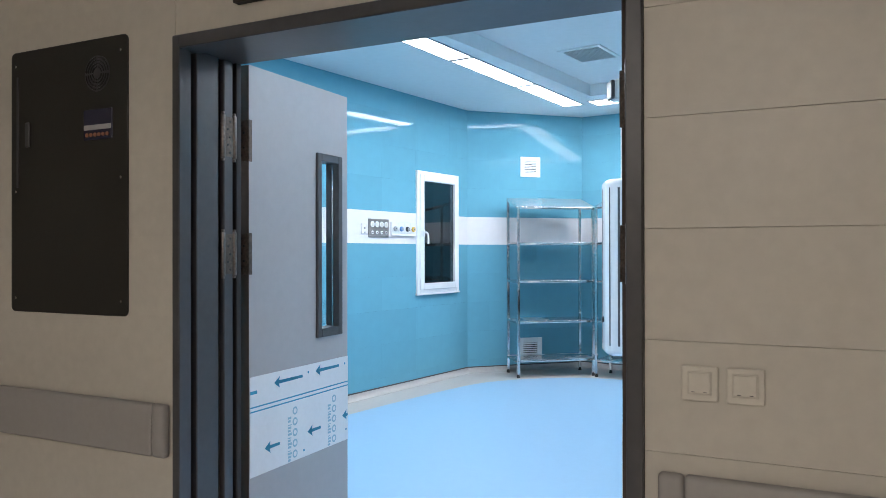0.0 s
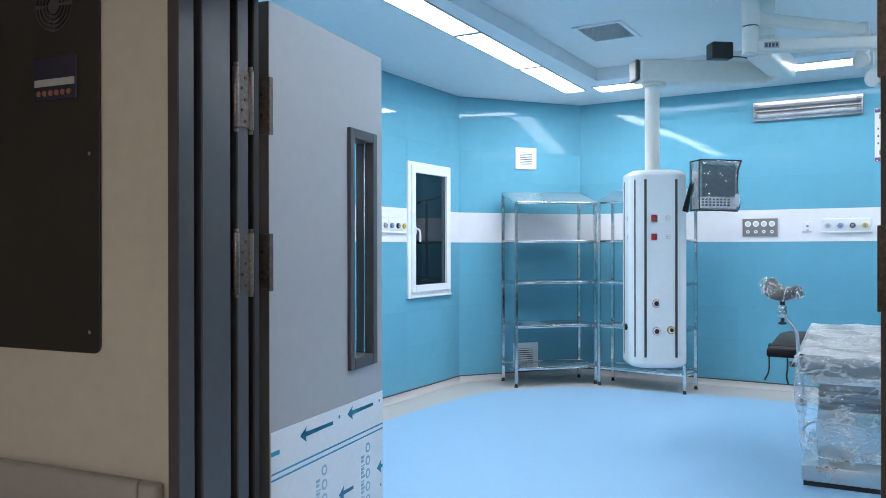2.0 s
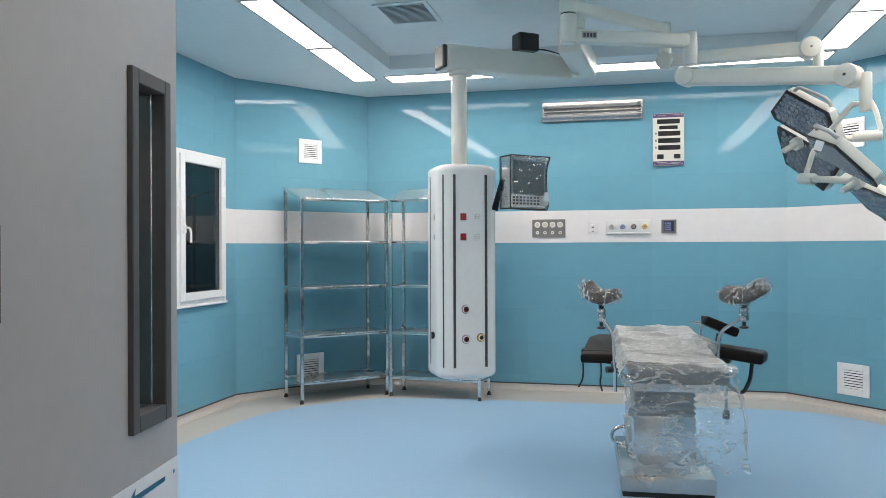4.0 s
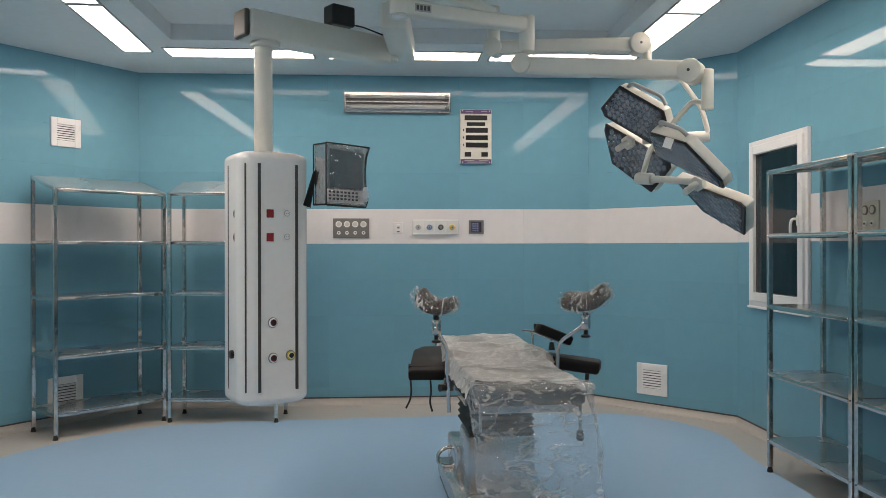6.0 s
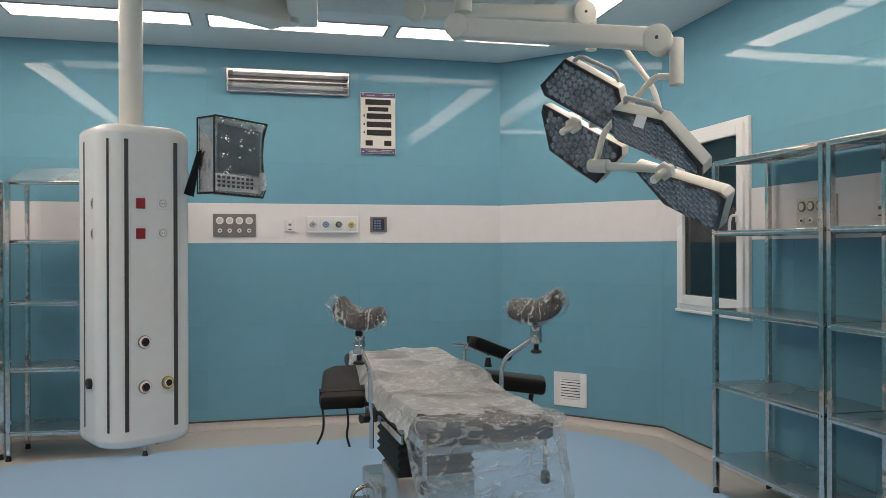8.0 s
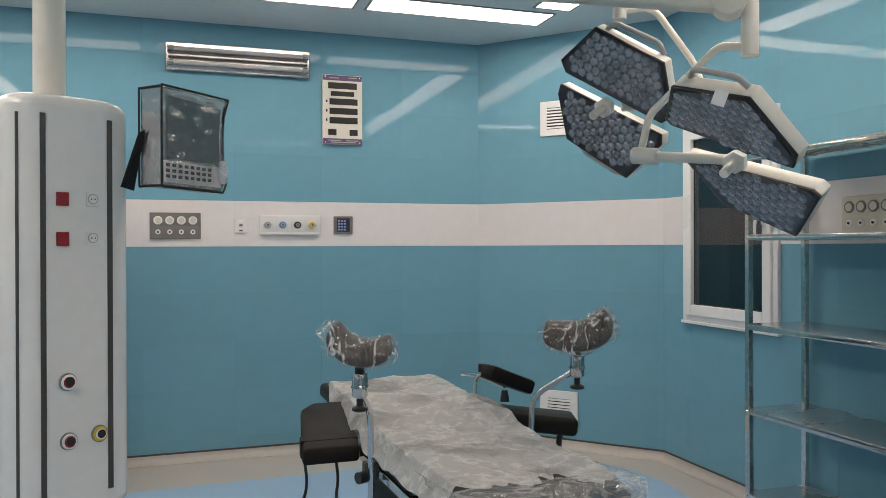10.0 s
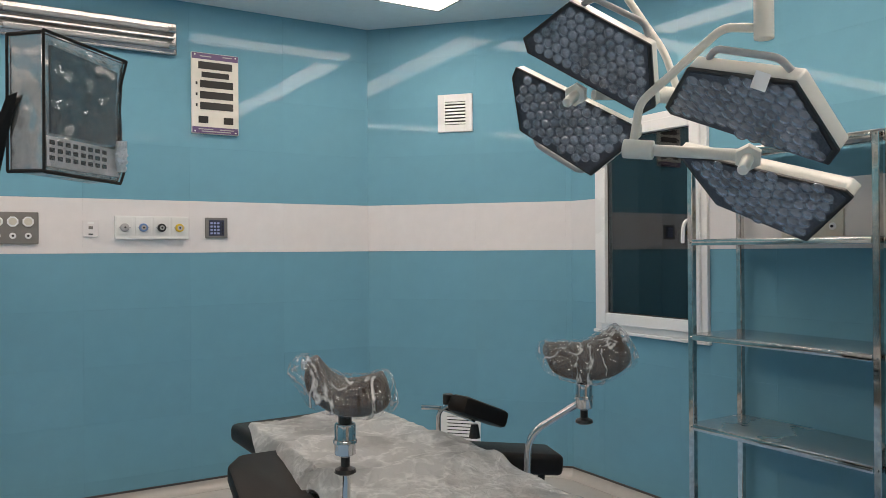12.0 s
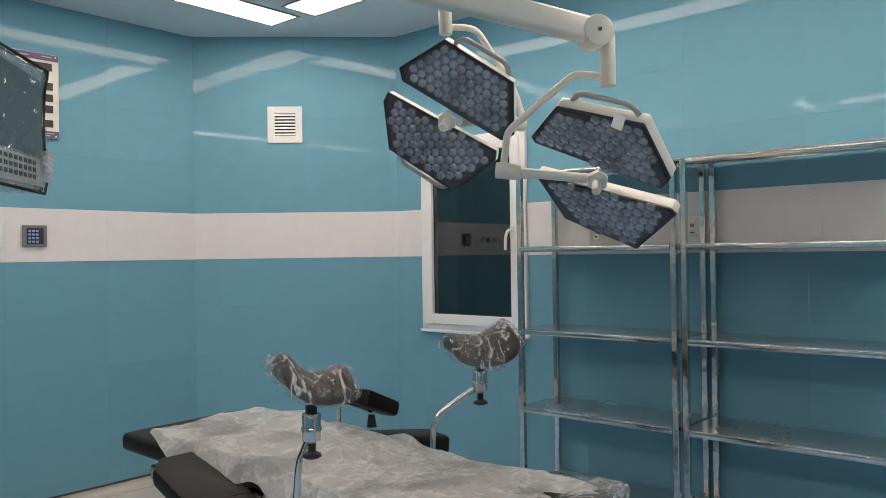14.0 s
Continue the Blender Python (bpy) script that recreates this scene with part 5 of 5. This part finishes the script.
# leg holders: rod, clamp and cup, each cup in a polythene bag
def leg_holder(clamp, bend, foot, turn, tip, horns, fat, tail, size):
    """A padded saddle on a clamp: horns give the height of its two raised sides."""
    ob = part("leg_holder", tube([TL(*foot), TL(*bend), TL(clamp[0], clamp[1], clamp[2] - 0.01)], 0.0105, 12, bend=0.05), CHROME, tab, "chrome rod of the leg holder", smooth=True)
    c = TL(*clamp)
    part("clamp", cyl(c + Vector((0, 0, -0.035)), c + Vector((0, 0, 0.04)), 0.025, seg=20, bevel=0.004), CHROME, ob, smooth=True)
    part("clamp_ring", cyl(c + Vector((0, 0, -0.008)), c + Vector((0, 0, 0.002)), 0.028, seg=20, bevel=0.002), CHROME, ob)
    part("knob", lathe([(0.011, -0.04), (0.011, -0.062), (0.024, -0.068), (0.026, -0.076), (0.02, -0.08)], 16), BLACK, ob).matrix_basis = Matrix.Translation(c)
    part("neck", cyl(c + Vector((0, 0, 0.04)), c + Vector((0, 0, 0.085)), 0.016, seg=14), BLACK, ob)
    gm = Matrix.Translation(c + Vector((0, 0, 0.084))) @ Matrix.Diagonal((size, size, size, 1)) @ pose(0, 0, 0, 0, 0, turn) @ pose(0, 0, 0, tip[0], tip[1], 0)

    def shell(grow, rough, seed, loose):
        """The closed skin of the saddle; grow swells it, rough crinkles it."""
        bm = bmesh.new()
        NS, NA = 36, 28
        rings = []
        for i in range(NS + 1):
            t = i / NS * 2 - 1
            far = max(-t, 0.0) if t < 0 else t
            hgt = (horns[0] if t < 0 else horns[1]) * (0.95 if rough else 1.0)
            x = 0.092 * math.sin(t * 1.35) / math.sin(1.35) + (grow * 1.2 + loose[0 if t < 0 else 1]) * t * abs(t) ** 3
            z = hgt * far ** 1.7 + 0.03
            slope = Vector((0.13, 0, hgt * 1.8 * far ** 0.8 * (1 if t > 0 else -1))).normalized()
            nrm = Vector((-slope.z, 0, slope.x))
            end = math.sqrt(max(0.0, 1 - abs(t) ** 9))
            half = (0.066 + 0.026 * (1 - far * far)) * (0.35 + 0.65 * end) * (1 if abs(t) < 1 else 0.4) + grow
            thick = (fat[0] + (fat[1] - fat[0]) * (t + 1) / 2 + 0.012 * far * (1 - far)) * (0.3 + 0.7 * end) + grow
            ring = []
            for k in range(NA):
                a = 2 * math.pi * k / NA
                cy, cz = math.cos(a), math.sin(a)
                y = half * math.copysign(abs(cy) ** 0.75, cy)
                q = Vector((x, 0, z)) + nrm * (thick * math.copysign(abs(cz) ** 0.7, cz) - 0.016 * (y / 0.08) ** 2)
                v = Vector((q.x, y, q.z))
                if rough:
                    w = noise.noise(v * 17 + Vector((seed, 0, 0))) + 0.6 * abs(noise.noise(v * 34 + Vector((0, seed, 0))))
                    v += (nrm * cz + Vector((0, cy, 0))) * rough * w
                ring.append(bm.verts.new(v))
            rings.append(ring)
        for a, b in zip(rings, rings[1:]):
            for k in range(NA):
                bm.faces.new((a[k], b[k], b[(k + 1) % NA], a[(k + 1) % NA]))
        bm.faces.new(rings[0])
        bm.faces.new(rings[-1][::-1])
        bmesh.ops.recalc_face_normals(bm, faces=bm.faces[:])
        return moved(bm, gm)
    part("cup", shell(0.0, 0.0, 0, (0.0, 0.0)), BROWN, ob, "dark moulded knee cup", smooth=True)
    part("bag", shell(0.007, 0.011, turn, tail), BAG, ob, "crinkled clear polythene bag", smooth=True)
    return ob


leg_holder((-1.066, 7.051, 1.028), (-1.0, 7.19, 0.9), (-0.99, 7.24, 0.555), -24, (6, 8), (0.068, 0.036), (0.025, 0.031), (0.03, 0.01), 1.0)
leg_holder((-0.284, 7.098, 1.042), (-0.406, 7.205, 0.925), (-0.41, 7.22, 0.66), -34, (10, -2), (0.018, 0.046), (0.018, 0.036), (0.01, 0.01), 1.2)
for x, y in ((-0.99, 7.24), (-0.42, 7.22)):
    part("rail_clamp", moved(box(-0.025, 0.025, -0.022, 0.022, 0.67, 0.735, 0.005), Matrix.Translation(TL(x, y, 0))), GREY, tab)
    part("clamp_knob", cyl(TL(x - 0.05, y - 0.03, 0.69), TL(x - 0.02, y - 0.015, 0.69), 0.02, seg=12), BLACK, tab)

# polythene sheet lying over the table
cover = thing("plastic_cover", TM, "crumpled clear polythene sheet lying over the table", "plastic sheet")


def crumple(x, y, s=1.0):
    p = Vector((x + 0.06 * noise.noise(Vector((x * 5, y * 5, 1))), y + 0.06 * noise.noise(Vector((x * 5, y * 5, 8))), 0))
    h = 0.0
    for k, a in ((3.2, 0.014), (9.5, 0.004), (21.0, 0.0028)):
        d = noise.voronoi(Vector((p.x * k * 1.25, p.y * k, 0.37 * k)))[0]
        h += a * (0.4 - min(0.75, d[1] - d[0]))
    return s * (h - 0.004 + 0.012 * noise.noise(p * 2.3))


sheet = bmesh.new()
NXs, NYs = 100, 230
grid = []
for j in range(NYs + 1):
    v = -0.888 + 1.568 * j / NYs
    row = []
    pull = 0.1 * max(0.0, 1 - j / NYs * 6)
    wide = 0.305 + 0.02 * noise.noise(Vector((v * 3, 0, 4)))
    if v > 0.3:
        wide -= 0.12 * (v - 0.3)
    for i in range(NXs + 1):
        u = (i / NXs * 2 - 1) * (wide + 0.02 * noise.noise(Vector((v * 7, i > NXs / 2, 9))))
        zt = 0.817 + 0.033 * max(0, min(1, (v + 0.36) / 0.8)) + 0.012
        flap = 0.11 * math.exp(-((v - 0.13) / 0.1) ** 2) if u > 0 else 0.0
        u *= 1 + flap * 3
        zt += 0.012 * max(0.0, (v - 0.5) / 0.18) ** 2 - 0.35 * max(0.0, min(flap, u - 0.24))
        over = max(0.0, abs(u) - 0.243 - flap)
        ridge = 0.026 * math.exp(-((v + 0.02 + 0.25 * u + 0.04 * noise.noise(Vector((u * 6, 1, 2)))) / 0.055) ** 2) + 0.014 * math.exp(-((v - 0.3 + 0.3 * u) / 0.04) ** 2)
        z = zt - over * 1.1 + crumple(u, v, 1.25 if v > -0.5 else 1.0) + ridge * (1 - min(1.0, over * 12))
        ragged = pull * (1 + 0.9 * noise.noise(Vector((u * 9, 3, 5))) + 0.5 * noise.noise(Vector((u * 31, 3, 5))))
        row.append(sheet.verts.new((math.copysign(min(abs(u), 0.243 + flap + over * 0.75), u), v + ragged, max(z, zt - 0.09))))
    grid.append(row)
for j in range(NYs):
    for i in range(NXs):
        sheet.faces.new((grid[j][i], grid[j][i + 1], grid[j + 1][i + 1], grid[j + 1][i]))
part("sheet", sheet, WRAP, cover, smooth=True)
skirt = bmesh.new()
NU, NV = 120, 90
grid = []
for j in range(NV + 1):
    f = j / NV
    row = []
    for i in range(NU + 1):
        a = i / NU * 2 - 1
        sg = 1 if a > 0 else -1
        back = max(0.0, abs(a) - 0.64) / 0.36
        low = 0.27 + 0.05 * noise.noise(Vector((a * 2.2, 4, 0))) + 0.035 * noise.noise(Vector((a * 8, 8, 0))) + 0.08 * max(0, a) + 0.3 * back ** 1.5
        z = 0.832 + (low - 0.832) * f
        x = sg * min(abs(a) / 0.64, 1.0) * 0.262 * (1 - (0.2 * f * f if a < 0 else 0.0))
        y = -0.893 + 0.1 * f * f
        if j < 16:
            # the part lying on the pad, then a rounded roll over its edge
            g = j / 16
            turn_ = radians(90) * max(0.0, (g - 0.55) / 0.45)
            y = -0.79 - 0.073 * min(1.0, g / 0.55) - 0.03 * math.sin(turn_)
            z = 0.834 - 0.03 * (1 - math.cos(turn_))
        else:
            f = (j - 16) / (NV - 16)
            z = 0.804 + (low - 0.804) * f
            y = -0.893 + 0.1 * f * f
        fold = crumple(a * 0.42, z, (2.2 - 1.0 * f) * (0.35 if j < 16 else min(1.0, 0.35 + f * 6))) + 0.035 * f * noise.noise(Vector((a * 4, f * 3, 1)))
        if back > 0:
            y += back * (0.3 if a < 0 else 0.2) * (1 - 0.5 * f)
            z -= 0.0 if j >= 16 else 0.02 * back
            x += sg * ((0.005 if a < 0 else 0.075 * f) + 0.8 * fold)
        else:
            y -= fold if j > 12 else 0.0
            z += max(0.0, fold) if j <= 12 else 0.0
            x += max(0.0, a) * 0.11 * f
        row.append(skirt.verts.new((x, y, z)))
    grid.append(row)
for j in range(NV):
    for i in range(NU):
        skirt.faces.new((grid[j][i], grid[j + 1][i], grid[j + 1][i + 1], grid[j][i + 1]))
part("skirt", skirt, SKIRT, cover, "clear sheet hanging off the foot end", smooth=True)

# ---- corridor wall tiles ----
for u0, u1 in ((-3.6, U0 - 0.001), (U1 + 0.001, 2.9)):
    for k in range(12):
        z0 = 0.132 + 0.2615 * (k - 1) + 0.0005
        z1 = z0 + 0.2605
        if z0 < 0:
            z0 = 0.0
        z1 = min(z1, 2.74)
        n = 3
        for i in range(n):
            a, b = u0 + (u1 - u0) * i / n, u0 + (u1 - u0) * (i + 1) / n
            if u0 < 0:
                part("tile", box(a, b, 0.0, 0.012, z0 - 0.0005, z1 + 0.0005), TILE, dw)
            else:
                part("tile", box(a + 0.0001, b - 0.0001, 0.0, 0.012, z0, z1, 0.0006), TILE, dw)
for z0, z1 in ((HEAD + 0.002, 2.224), (2.225, 2.485), (2.4862, 2.74)):
    part("tile", box(U0, U1, 0.0, 0.012, z0, z1, 0.0008), TILE, dw)
